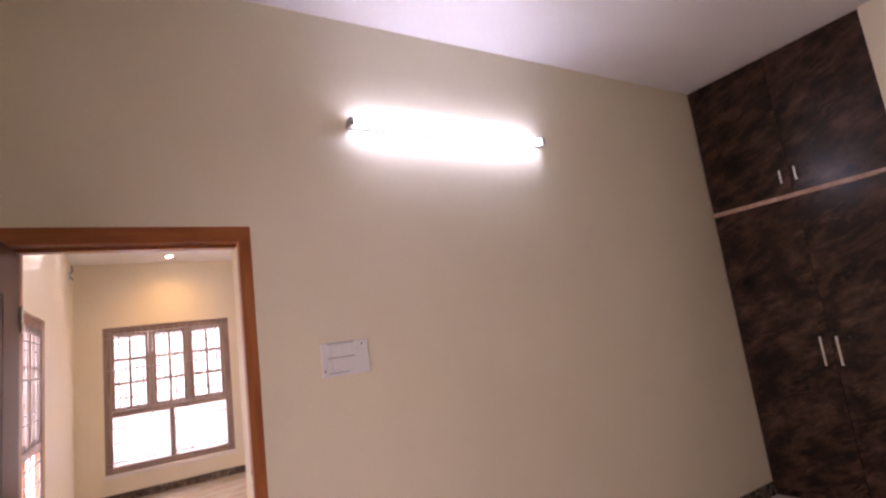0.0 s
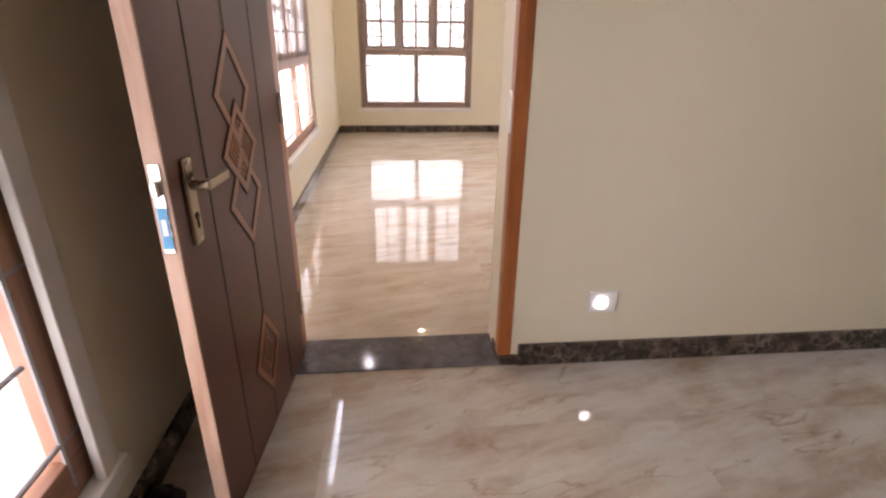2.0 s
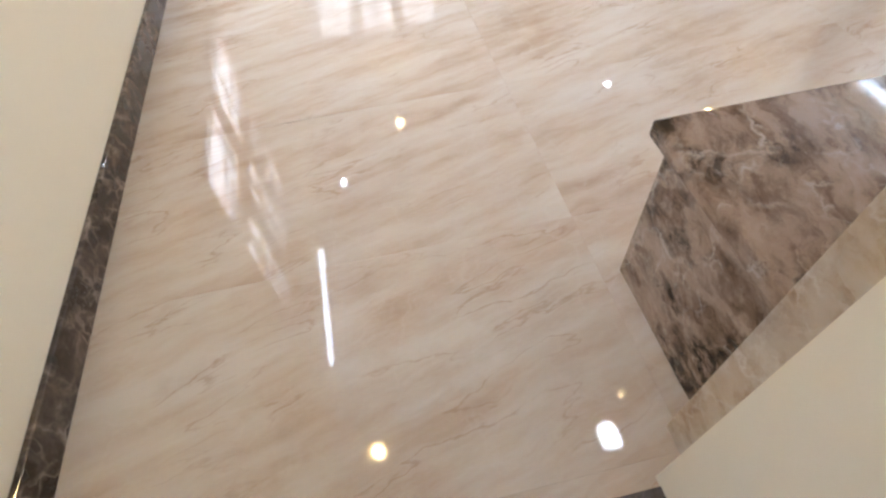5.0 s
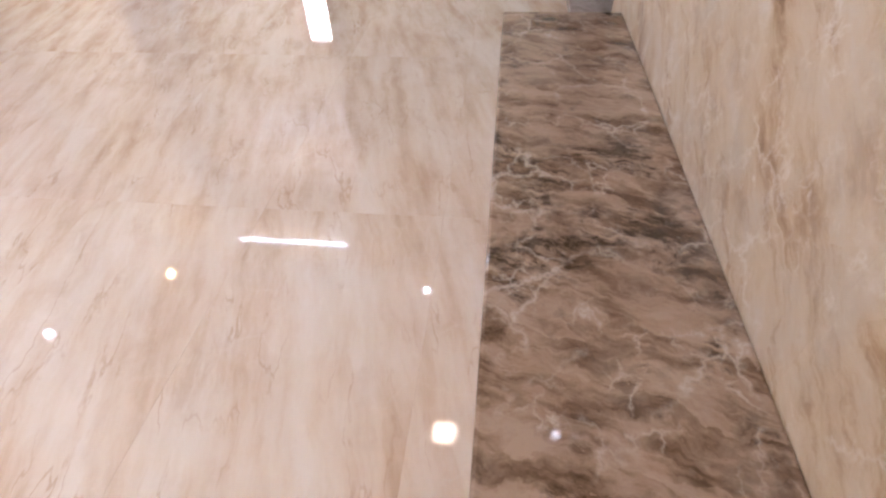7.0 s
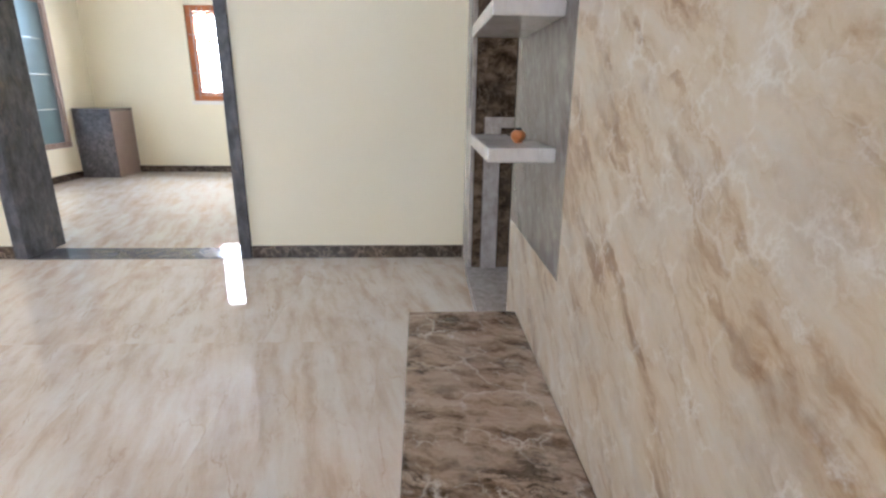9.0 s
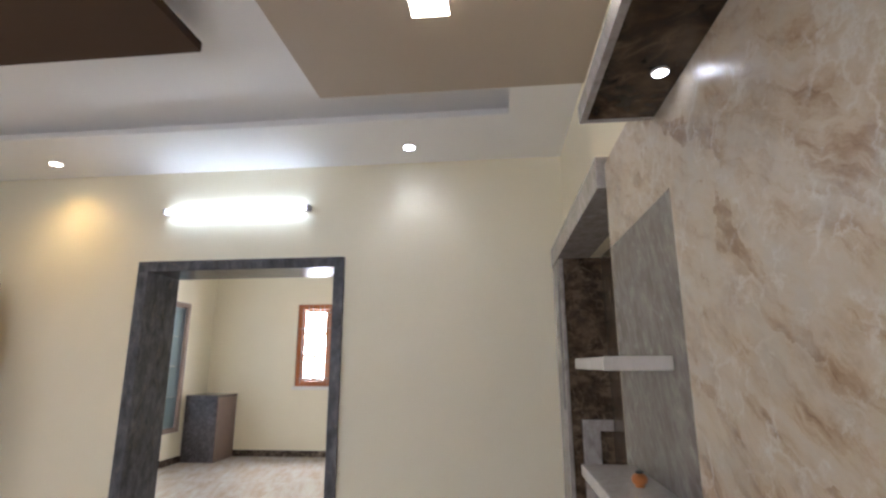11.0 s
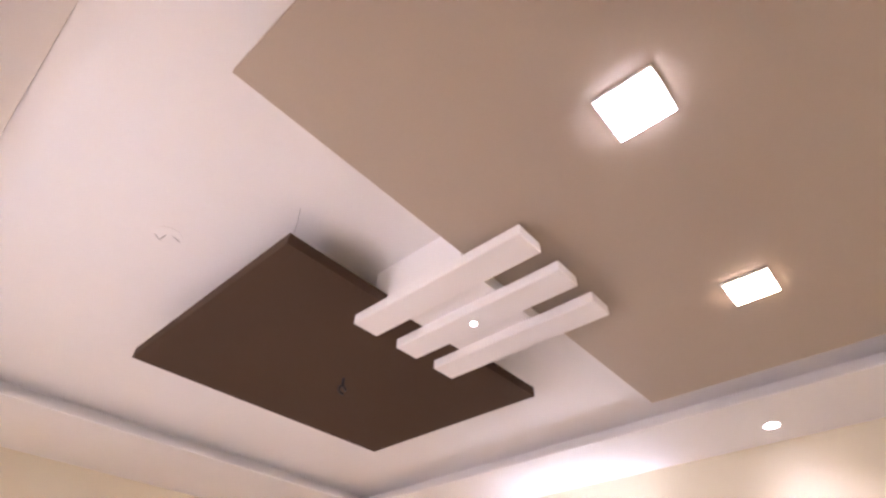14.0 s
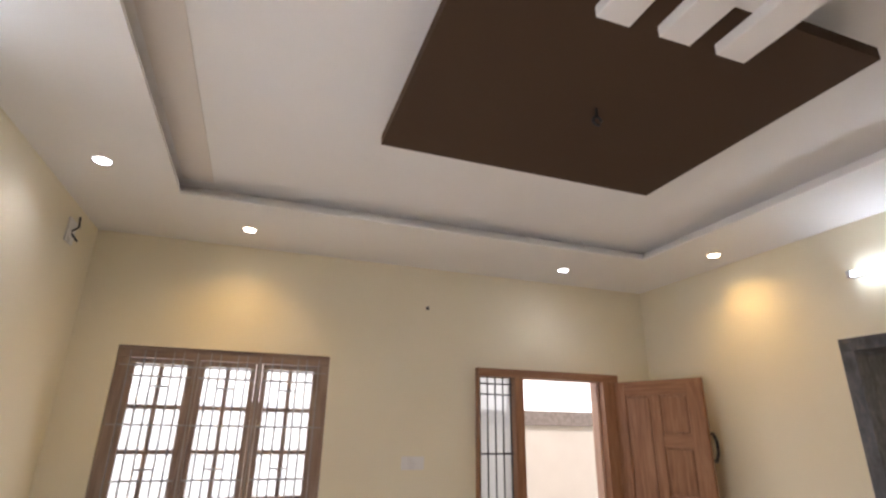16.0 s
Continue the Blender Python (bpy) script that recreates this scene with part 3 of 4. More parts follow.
def window(name, at, width, z0, z1, lights, transom, wood_mat, label, lower=2, depth=0.09, grille=True, rungs=True, f=0.082):
    """A wooden casement window in an opening: local x along the wall, y outwards, z up."""
    top = thing(name, label, "window", at=at, kind="structure")
    h = z1 - z0
    cross = CROSSWISE[wood_mat]
    for za, zb in ((z0, z0 + f), (z1 - f, z1)):
        part("frame_rail", boxes((0, width, 0.02, 0.02 + depth, za, zb), bevel=0.004), cross, top)
    fr = part("window_frame", boxes((0, f, 0.02, 0.02 + depth, z0 + f, z1 - f), (width - f, width, 0.02, 0.02 + depth, z0 + f, z1 - f), bevel=0.004), wood_mat, top)
    part("window_sill", boxes((-0.03, width + 0.03, -0.03, 0.02, z0 - 0.05, z0 + 0.003), bevel=0.006), PLASTER, top, "white painted plaster sill")
    if transom:
        part("transom", boxes((f, width - f, 0.02, 0.02 + depth, transom - 0.035, transom + 0.035), bevel=0.004), cross, top)
    inner = width - 2 * f
    step = inner / lights
    zt = transom + 0.035 if transom else z0 + f
    for i in range(1, lights):
        part("mullion", boxes((f + i * step - 0.022, f + i * step + 0.022, 0.02, 0.02 + depth, zt, z1 - f), bevel=0.004), wood_mat, top)
    for i in range(lights):
        a = f + i * step + (0.022 if i else 0.0) + 0.003
        b = f + (i + 1) * step - (0.022 if i < lights - 1 else 0.0) - 0.003
        s = 0.036
        za, zb = zt + 0.004, z1 - f - 0.004
        sash = part("sash", boxes((a, b, 0.035, 0.075, za, za + s), (a, b, 0.035, 0.075, zb - s, zb), (a, a + s, 0.035, 0.075, za + s, zb - s), (b - s, b, 0.035, 0.075, za + s, zb - s), bevel=0.003), wood_mat, top)
        mid, ga, gb = (a + b) / 2, za + s, zb - s
        bars = [(mid - 0.014, mid + 0.014, 0.045, 0.065, ga, gb)]
        for k in (1, 2):
            zz = ga + (gb - ga) * k / 3
            bars += [(a + s, mid - 0.014, 0.046, 0.064, zz - 0.014, zz + 0.014), (mid + 0.014, b - s, 0.046, 0.064, zz - 0.014, zz + 0.014)]
        part("glazing_bars", boxes(*bars), wood_mat, sash)
        for c in range(2):
            for k in range(3):
                xa, xb = (a + s, mid - 0.014) if c == 0 else (mid + 0.014, b - s)
                q0, q1 = ga + (gb - ga) * k / 3 + 0.014 * (k > 0), ga + (gb - ga) * (k + 1) / 3 - 0.014 * (k < 2)
                pane = part("pane", boxes((xa, xb, 0.053, 0.057, q0, q1)), GLASS, sash)
                pane.visible_shadow = False
    if transom:
        low = inner / lower
        for i in range(1, lower):
            part("mullion", boxes((f + i * low - 0.028, f + i * low + 0.028, 0.02, 0.02 + depth, z0 + f, transom - 0.035), bevel=0.004), wood_mat, top)
        for i in range(lower):
            a = f + i * low + (0.028 if i else 0)
            b = f + (i + 1) * low - (0.028 if i < lower - 1 else 0)
            pane = part("pane", boxes((a, b, 0.06, 0.064, z0 + f, transom - 0.035)), GLASS, top)
            pane.visible_shadow = False
    if grille:
        gy = 0.024
        rows = [((0.02, gy, z1 - f - 0.055), (width - 0.02, gy, z1 - f - 0.055)), ((0.02, gy, z0 + 0.70 * h), (width - 0.02, gy, z0 + 0.70 * h)),
                ((0.02, gy, z0 + 0.30 * h), (width - 0.02, gy, z0 + 0.30 * h)), ((0.02, gy, z0 + f + 0.05), (width - 0.02, gy, z0 + f + 0.05))]
        for i in range(lights + 1):
            rows.append(((f + i * step, gy, z0 + 0.03), (f + i * step, gy, z1 - 0.03)))
        half = step / 2
        for i in range(2 * lights):
            left = f + i * half
            near, far = (0.42, 0.72) if i % 2 == 0 else (0.28, 0.58)
            for q in (near, far):
                rows.append(((left + q * half, gy, zt - 0.02), (left + q * half, gy, z1 - 0.03)))
            a, b = (0.12, 0.98) if i % 2 == 0 else (0.02, 0.88)
            e, g = (far, 1.0) if i % 2 == 0 else (0.0, near)
            if rungs:
                for zz in (z1 - f - 0.13, z0 + 0.50 * h, z0 + 0.20 * h):
                    rows.append(((left + a * half, gy, zz), (left + b * half, gy, zz)))
                for zz in (z1 - f - 0.20, z0 + 0.54 * h, z0 + 0.24 * h):
                    rows.append(((left + e * half, gy, zz), (left + g * half, gy, zz)))
        part("grille", rods(rows, 0.0065, 6), STEEL, top, "thin pale steel window grille, coloured grey as if backlit")
    return top


window("window_1", pose(0.14, YN, 0), 1.51, 0.33, 2.155, 3, 1.05, GREYWOOD, "brown wooden window of three sashes over two fixed panes")
window("window_2", pose(XW, 1.85, 0, 0, 0, 90), 1.50, 0.42, 2.10, 3, 1.04, PINKWOOD, "red-brown wooden window with glazing bars and steel grille")
window("window_3", pose(XW, -2.2, 0, 0, 0, 90), 1.54, 0.24, 2.10, 3, 0.95, PINKWOOD, "red-brown wooden bedroom window in a white reveal", depth=0.13, f=0.1)
window("window_4", pose(XR, 4.08, 0, 0, 0, -90), 1.08, 1.07, 2.40, 2, 0, REDWOOD, "small red-brown wooden window in the next room")
w5 = thing("window_5", "dark framed window with blue-green frosted glass", "window", at=pose(6.7, YN, 0), kind="structure")
part("window_frame", boxes((0, 1.85, -0.012, 0.1, 0.45, 0.52), (0, 1.85, -0.012, 0.1, 2.28, 2.35), (0, 0.07, -0.012, 0.1, 0.52, 2.28), (1.78, 1.85, -0.012, 0.1, 0.52, 2.28), (0.9, 0.96, -0.012, 0.1, 0.52, 2.28), bevel=0.004), GREYWOOD, w5)
for q in range(4):
    part("pane", boxes((0.07, 0.9, 0.03, 0.04, 0.52 + q * 0.44, 0.955 + q * 0.44)), BLUEGLASS, w5).visible_shadow = False
    part("pane", boxes((0.96, 1.78, 0.03, 0.04, 0.52 + q * 0.44, 0.955 + q * 0.44)), BLUEGLASS, w5).visible_shadow = False
# white reveal round the bedroom window
structure("window_reveal", boxes((XW - 0.004, XW + 0.02, -0.72, -0.655, 0.20, 2.14), (XW - 0.004, XW + 0.02, -2.26, -2.19, 0.20, 2.14), (XW - 0.004, XW + 0.02, -2.19, -0.72, 0.16, 0.24), (XW - 0.004, XW + 0.02, -2.19, -0.72, 2.09, 2.14), bevel=0.004), PLASTER, "white plaster band round the bedroom window", "trim")

# ---- doors ----
dm = thing("door_1", "red-brown wooden door frame between bedroom and hall", "door frame", kind="structure")
part("door_jamb", boxes((0.948, 1.002, -0.004, 0.048, 0.045, 2.075), bevel=0.004), REDWOOD, dm)
part("door_jamb", boxes((0.088, 0.118, -0.004, 0.225, 0.006, 2.075), (0.118, 0.158, 0.135, 0.225, 0.006, 2.075), bevel=0.004), REDWOOD, dm)
part("door_head", boxes((0.09, 1.002, -0.004, 0.11, 2.065, 2.134), bevel=0.004), REDWOOD_X, dm)
part("door_stop", boxes((0.158, 0.948, 0.06, 0.108, 2.05, 2.065), bevel=0.002), REDWOOD, dm)
part("strike_plate", boxes((0.9455, 0.949, 0.008, 0.036, 0.93, 1.07)), CHROME, dm)
part("strike_plate", boxes((0.9455, 0.949, 0.012, 0.027, 0.36, 0.40)), CHROME, dm)


def diamond(cx, cz, w, h, t, dx=0.0):
    o = [(cx, cz + h), (cx + w, cz + dx), (cx, cz - h), (cx - w, cz - dx)]
    i = [(cx, cz + h * (1 - t)), (cx + w * (1 - t), cz + dx), (cx, cz - h * (1 - t)), (cx - w * (1 - t), cz - dx)]
    return o, i


LW, LH = 0.70, 2.06
leaf = thing("bedroom_door", "dark brown laminate door standing open with copper diamond inlays", "door", at=pose(0.158, 0.03, 0, 0, 0, -95.0))
# local x runs from hinge to free edge, -y... +y is the face towards the walker
part("leaf", boxes((-0.085, LW - 0.006, -0.035, 0.0, 0.012, LH), bevel=0.002), LEAF, leaf)
part("edge_band", boxes((LW - 0.006, LW, -0.036, 0.001, 0.012, LH)), EDGE, leaf, "pale unvarnished wooden edge")


def on_face(name, bm, material, label="", lift=0.0):
    """Outline plates are built in x, z with depth along -y: turn them to stand proud of the door's face."""
    bmesh.ops.transform(bm, matrix=Matrix.Translation((0, lift, 0)) @ Matrix.Diagonal((1, -1, 1, 1)), verts=bm.verts)
    bmesh.ops.reverse_faces(bm, faces=bm.faces)
    return part(name, bm, material, leaf, label)


DX = 0.295


def nested(cz, w, h, scales, depth=0.003):
    """One diamond: a broad outer moulding, thinner ones inside it, each between dark cut lines."""
    for k in scales:
        o, i = diamond(DX, cz, w * k, h * k, 0.24 if k == 1 else 0.16 / k * 0.5)
        on_face("diamond_inlay", ring_plate(o, i, depth if k == 1 else depth * 0.8), INLAY, "copper-brown diamond moulding")
    for k in (1.05, 0.755):
        o, i = diamond(DX, cz, w * k, h * k, 0.05)
        on_face("groove", ring_plate(o, i, depth * 0.55), GROOVE)


nested(1.66, 0.115, 0.14, (1, 0.5))
nested(1.09, 0.122, 0.145, (1,))
nested(0.805, 0.122, 0.142, (1,))
nested(0.94, 0.122, 0.125, (1, 0.66, 0.5, 0.34, 0.18), 0.0045)
nested(0.285, 0.113, 0.145, (1, 0.45))
grooves = [(0.10, 0.106, -0.001, 0.0012, 0.03, 1.87), (0.515, 0.521, -0.001, 0.0012, 0.03, 1.87), (0.10, 0.521, -0.001, 0.0012, 1.87, 1.876),
           (DX - 0.003, DX + 0.003, -0.001, 0.0012, 1.245, 1.515), (DX - 0.003, DX + 0.003, -0.001, 0.0012, 0.437, 0.655), (DX - 0.003, DX + 0.003, -0.001, 0.0012, 1.81, 1.87), (DX - 0.003, DX + 0.003, -0.001, 0.0012, 0.03, 0.13)]
part("grooves", boxes(*grooves), GROOVE, leaf)
lock = part("lock_plate", boxes((LW - 0.005, LW + 0.003, -0.03, -0.006, 0.80, 0.99), bevel=0.001), CHROME, leaf, "steel lock plate on the door edge")
part("label", boxes((LW + 0.0032, LW + 0.004, -0.028, -0.008, 0.81, 0.90)), BLUETAPE, lock, "blue and white sticker")
part("label_patch", boxes((LW + 0.0042, LW + 0.0046, -0.023, -0.013, 0.84, 0.875)), PLASTIC, lock)
part("latch", boxes((LW + 0.003, LW + 0.016, -0.026, -0.012, 0.925, 0.955), bevel=0.002), CHROME, lock)
plate = part("handle_plate", boxes((LW - 0.105, LW - 0.062, 0.0, 0.009, 0.79, 0.985), bevel=0.006), BRASS, leaf, "antique brass handle plate")
bm = rod(bmesh.new(), (LW - 0.083, 0.008, 0.925), (LW - 0.083, 0.048, 0.925), 0.011)
box_into(bm, LW - 0.185, LW - 0.074, 0.038, 0.053, 0.915, 0.937, bevel=0.004)
part("lever", bm, BRASS, plate)
bm = rod(bmesh.new(), (LW - 0.083, 0.009, 0.855), (LW - 0.083, 0.012, 0.855), 0.008)
box_into(bm, LW - 0.086, LW - 0.080, 0.009, 0.012, 0.828, 0.85)
# Raised black shape stands in for the shade inside the keyhole.
part("keyhole", bm, BLACK, plate)
for zz in (0.974, 0.801):
    part("screw", rod(bmesh.new(), (LW - 0.083, 0.009, zz), (LW - 0.083, 0.011, zz), 0.004), CHROME, plate)
for zz in (0.25, 1.0, 1.8):
    part("hinge", rod(bmesh.new(), (-0.091, 0.003, zz - 0.05), (-0.091, 0.003, zz + 0.05), 0.007), CHROME, leaf)
part("tower_bolt", rod(bmesh.new(), (LW - 0.03, -0.045, 1.78), (LW - 0.03, -0.045, 1.98), 0.006), IRON, leaf)
part("tower_bolt_knob", rod(bmesh.new(), (LW - 0.03, -0.045, 1.82), (LW + 0.01, -0.06, 1.82), 0.005), IRON, leaf)

fd = thing("door_2", "teak entrance frame with a grilled sidelight", "door frame", kind="structure")
for row in ((2.93, 4.40, 2.06, 2.13), ):
    part("door_head", boxes((row[0], row[1], 5.50, 5.68, row[2], row[3]), bevel=0.004), TEAK_X, fd)
for a, b in ((2.93, 2.945), (3.29, 3.375), (4.225, 4.40)):
    part("door_jamb", boxes((a, b, 5.50, 5.68, 0.0, 2.06), bevel=0.004), TEAK, fd)
part("door_stop", boxes((4.20, 4.225, 5.58, 5.68, 0.02, 2.06), (3.375, 3.395, 5.58, 5.68, 0.02, 2.06)), EDGE, fd)
part("pane", boxes((2.945, 3.29, 5.60, 5.605, 0.1, 2.06)), GLASS, fd).visible_shadow = False
part("rail", boxes((2.945, 3.29, 5.55, 5.65, 0.02, 0.1), bevel=0.004), TEAK, fd)
rows = [((2.975 + k * 0.075, 5.57, 0.1), (2.975 + k * 0.075, 5.57, 2.06)) for k in range(5)]
rows += [((2.96, 5.57, z), (3.30, 5.57, z)) for z in (2.0, 1.91, 1.42, 0.9, 0.4)]
part("grille", rods(rows, 0.007, 6), IRON, fd, "thin dark steel sidelight grille")

FL = 0.84
ed = thing("entrance_door", "open teak entrance door with raised panels", "door", at=pose(4.36, 5.50, 0, 0, 0, -72.5))
part("leaf", boxes((0, FL, -0.006, 0.006, 0.02, 2.055)), TEAK, ed)
part("stile", boxes((0, 0.11, -0.022, 0.022, 0.018, 2.057), bevel=0.004), TEAK, ed)
part("stile", boxes((FL - 0.13, FL, -0.022, 0.022, 0.018, 2.057), bevel=0.004), TEAK, ed)
part("stile", boxes((0.36, 0.45, -0.021, 0.021, 0.13, 1.93), bevel=0.004), TEAK, ed)
for z0, z1 in ((0.018, 0.13), (1.93, 2.057)):
    part("rail", boxes((0.11, FL - 0.13, -0.0215, 0.0215, z0, z1), bevel=0.004), TEAK_X, ed)
for z0, z1 in ((1.50, 1.60), (1.02, 1.12), (0.55, 0.65)):
    part("rail", boxes((0.45, FL - 0.13, -0.0205, 0.0205, z0, z1), bevel=0.004), TEAK_X, ed)
for a, b, z0, z1 in ((0.11, 0.36, 0.13, 1.93), (0.45, 0.71, 1.60, 1.93), (0.45, 0.71, 1.12, 1.50), (0.45, 0.71, 0.65, 1.02), (0.45, 0.71, 0.13, 0.55)):
    part("panel", boxes((a + 0.018, b - 0.018, -0.016, 0.016, z0 + 0.018, z1 - 0.018), bevel=0.009), TEAK, ed)
bm = bmesh.new()
bow = [(FL - 0.012, 0.015, 1.60), (FL - 0.006, 0.075, 1.615), (FL + 0.004, 0.10, 1.55), (FL + 0.004, 0.10, 1.47), (FL - 0.006, 0.075, 1.40), (FL - 0.012, 0.015, 1.415)]
for a, b in zip(bow, bow[1:]):
    rod(bm, a, b, 0.012)
part("handle", bm, IRON, ed, "black curved pull handle")

# ---- stone surround of the opening to the next room ----
op = thing("door_3", "wide opening lined with dark stone, blue sky reflection put into its colour", "door frame", kind="structure")
part("door_jamb", boxes((XE - 0.03, 5.225, 1.955, 2.035, 0.0, 2.15), bevel=0.003), SKYTINT_STONE, op)
part("door_jamb", boxes((XE - 0.03, 5.225, 3.585, 3.672, 0.0, 2.15), bevel=0.003), SKYTINT_STONE, op)
part("door_head", boxes((XE - 0.03, 5.225, 1.955, 3.672, 2.15, 2.232), bevel=0.003), SKYTINT_STONE, op)

# ---- television wall ----
CL = 0.33
clad = thing("tile_cladding", "polished beige marble tiles on the television wall", "wall tiles", kind="structure")


part("backing", boxes((1.025, 3.025, YS + 0.001, CL - 0.0015, 0.002, 2.195)), GROUT, clad)


def wall_tile(x0, x1, z0, z1, material=CLAD, y=CL):
    me = part("tile", boxes((x0 + 0.0001, x1 - 0.0001, YS, y, z0 + 0.0001, z1 - 0.0001)), material, clad)
    return me


for k in range(4):
    z0, z1 = (0.0, 0.55, 1.15, 1.75)[k], (0.55, 1.15, 1.75, 2.2)[k]
    wall_tile(1.02, 1.42, z0, z1)
    if k == 0:
        wall_tile(1.42, 2.62, 0.0, 0.55), wall_tile(2.62, 3.03, 0.0, 0.55)
    else:
        wall_tile(1.42, 2.33, z0, z1)
wall_tile(2.33, 3.03, 0.55, 0.735)
wall_tile(2.33, 3.03, 0.735, 1.85, GREYSTONE)
wall_tile(2.33, 3.03, 1.85, 2.2)

ledge = thing("television_ledge", "low brown marble television ledge against the tiled wall", "ledge")
part("top", boxes((1.065, 2.845, CL, 0.729, 0.388, 0.425), bevel=0.006), EMPERADOR, ledge, "polished brown emperador marble top")
part("end_panel", boxes((1.085, 1.105, CL, 0.692, 0.004, 0.388), bevel=0.002), EMPERADOR, ledge)
part("end_panel", boxes((2.80, 2.82, CL, 0.692, 0.004, 0.388), bevel=0.002), EMPERADOR, ledge)
part("plinth", boxes((1.108, 2.80, CL, 0.66, 0.004, 0.06)), SKIRT, ledge)
for k in range(3):
    x0 = 1.112 + k * 0.563
    d = part("drawer", boxes((x0, x0 + 0.559, 0.655, 0.70, 0.065, 0.38), bevel=0.003), EDGE, ledge, "pale beige drawer front")
    part("handle", boxes((x0 + 0.20, x0 + 0.36, 0.70, 0.712, 0.345, 0.355), bevel=0.002), CHROME, d)

can = thing("marble_canopy", "dark marble canopy with grey stone edge above the television wall", "canopy")
part("slab", boxes((1.2, 2.385, CL - 0.05, 0.515, 2.08, 2.125)), DARKSTONE, can)
part("front_edge", boxes((1.2, 2.40, 0.515, 0.535, 2.075, 2.13), bevel=0.002), EDGESTONE, can, "grey-brown polished stone edge")
part("end_edge", boxes((2.385, 2.40, CL, 0.515, 2.076, 2.129), bevel=0.002), EDGESTONE, can)


def shelf(z):
    s = thing("marble_shelf", "pale grey marble shelf fixed to the tiled wall", "shelf", "wall shelves")
    part("slab", boxes((2.43, 2.93, CL, 0.51, z, z + 0.038), bevel=0.004), PALESTONE, s)
    return s


shelf(1.03)
shelf(1.385)
pot = thing("clay_lamp", "small orange clay oil lamp on the marble shelf", "lamp")
bm = bmesh.new()
bmesh.ops.create_uvsphere(bm, u_segments=16, v_segments=10, radius=0.022, matrix=Matrix.Translation((2.60, 0.40, 1.0877)) @ Matrix.Diagonal((1, 1, 0.8, 1)))
rod(bm, (2.60, 0.40, 1.0680), (2.60, 0.40, 1.0762), 0.013, 12)
part("bowl", bm, ORANGE, pot, smooth=True)
part("rim", rod(bmesh.new(), (2.60, 0.40, 1.1027), (2.60, 0.40, 1.1102), 0.010, 12), BLACK, pot)

# stone-framed niche in the corner
ni = thing("stone_niche", "tall dark marble niche framed in grey stone", "niche", kind="structure")
part("head", boxes((3.03, 4.81, YS - 0.1, 0.365, 2.10, 2.235), bevel=0.003), EDGESTONE, ni)
jb = part("jamb", boxes((4.44, 4.81, 0.33, 0.356, 0.0, 2.10), bevel=0.003), EDGESTONE, ni)
# Raised black strip: the slot's inner shade as colour, nothing is cut.
part("slot", boxes((4.50, 4.57, 0.355, 0.3585, 1.12, 1.95)), BLACK, jb, "narrow black slot in the stone jamb")
part("back", boxes((3.03, 4.44, 0.061, 0.08, 0.0, 2.10)), NICHESTONE, ni)
part("side", boxes((3.03, 3.045, 0.08, CL, 0.0, 2.10)), NICHESTONE, ni)
part("side", boxes((4.44, 4.46, 0.08, 0.33, 0.0, 2.10)), NICHESTONE, ni)
part("base", boxes((3.045, 4.44, 0.08, 0.375, 0.0, 0.05), bevel=0.003), EDGESTONE, ni)
part("surround_post", boxes((4.405, 4.44, 0.165, 0.27, 0.05, 1.0), bevel=0.003), EDGESTONE, ni, "grey stone post")
part("surround_rail", boxes((4.405, 4.44, 0.081, 0.27, 1.0, 1.065), bevel=0.003), EDGESTONE, ni, "grey stone rail")

# ---- ceiling slats and lamps ----


def slat(x0):
    s = thing("ceiling_slat", "white painted hanging ceiling slat", "ceiling slat", "three ceiling slats")
    part("board", boxes((x0, x0 + 0.13, 1.52, 2.355, 2.868, 2.9135), bevel=0.004), WHITE, s)
    return s


for x0 in (1.995, 2.243, 2.49):
    slat(x0)


def spot(name, at, color, watts, angle, blend=0.5):
    ob = new(name, bpy.data.lights.new(name, "SPOT"))
    ob.data.energy, ob.data.color, ob.data.spot_size, ob.data.spot_blend, ob.data.shadow_soft_size = watts, color, radians(angle), blend, 0.03
    ob.matrix_world = pose(*at)
    return ob


COOL_RGB, WARM_RGB = (0.9, 0.95, 1.0), (1.0, 0.66, 0.22)


def downlight(x, y, z, warm, watts=20.0, r=0.042):
    d = thing("downlight", "round recessed warm ceiling downlight, lit" if warm else "round recessed cool white ceiling downlight, lit", "ceiling light", "ceiling downlights", at=pose(x, y, z))
    bm = bmesh.new()
    rod(bm, (0, 0, -0.006), (0, 0, 0.001), r * 1.27, 24)
    part("trim_ring", bm, PLASTIC, d, smooth=False)
    part("diffuser", rod(bmesh.new(), (0, 0, -0.008), (0, 0, -0.005), r, 24), WARM if warm else COOL_SMALL, d)
    if watts:
        spot("downlight_beam", (x, y, z - 0.015), WARM_RGB if warm else COOL_RGB, watts * (1.0 if warm else 0.4), 140, 1.0)
    return d


for x, y, warm in ((0.92, 5.12, True), (3.62, 5.12, False), (4.52, 4.29, True), (4.52, 1.40, False), (0.15, 4.30, False), (0.12, 1.32, True)):
    downlight(x, y, RING, warm)
downlight(2.31, 1.97, 2.868, False, 0, 0.012)
downlight(2.15, 0.385, 2.08, False, 0, 0.016)


def square_light(x, y, warm):
    d = thing("square_ceiling_light", "square flush warm ceiling light, lit" if warm else "square flush cool white ceiling light, lit", "ceiling light", "square ceiling lights", at=pose(x, y, 2.972))
    part("frame", boxes((-0.09, 0.09, -0.09, 0.09, -0.01, 0.001), bevel=0.003), PLASTIC, d)
    part("diffuser", boxes((-0.083, 0.083, -0.083, 0.083, -0.014, -0.009)), WARM if warm else COOL, d)
    return d


square_light(1.867, 1.027, False)
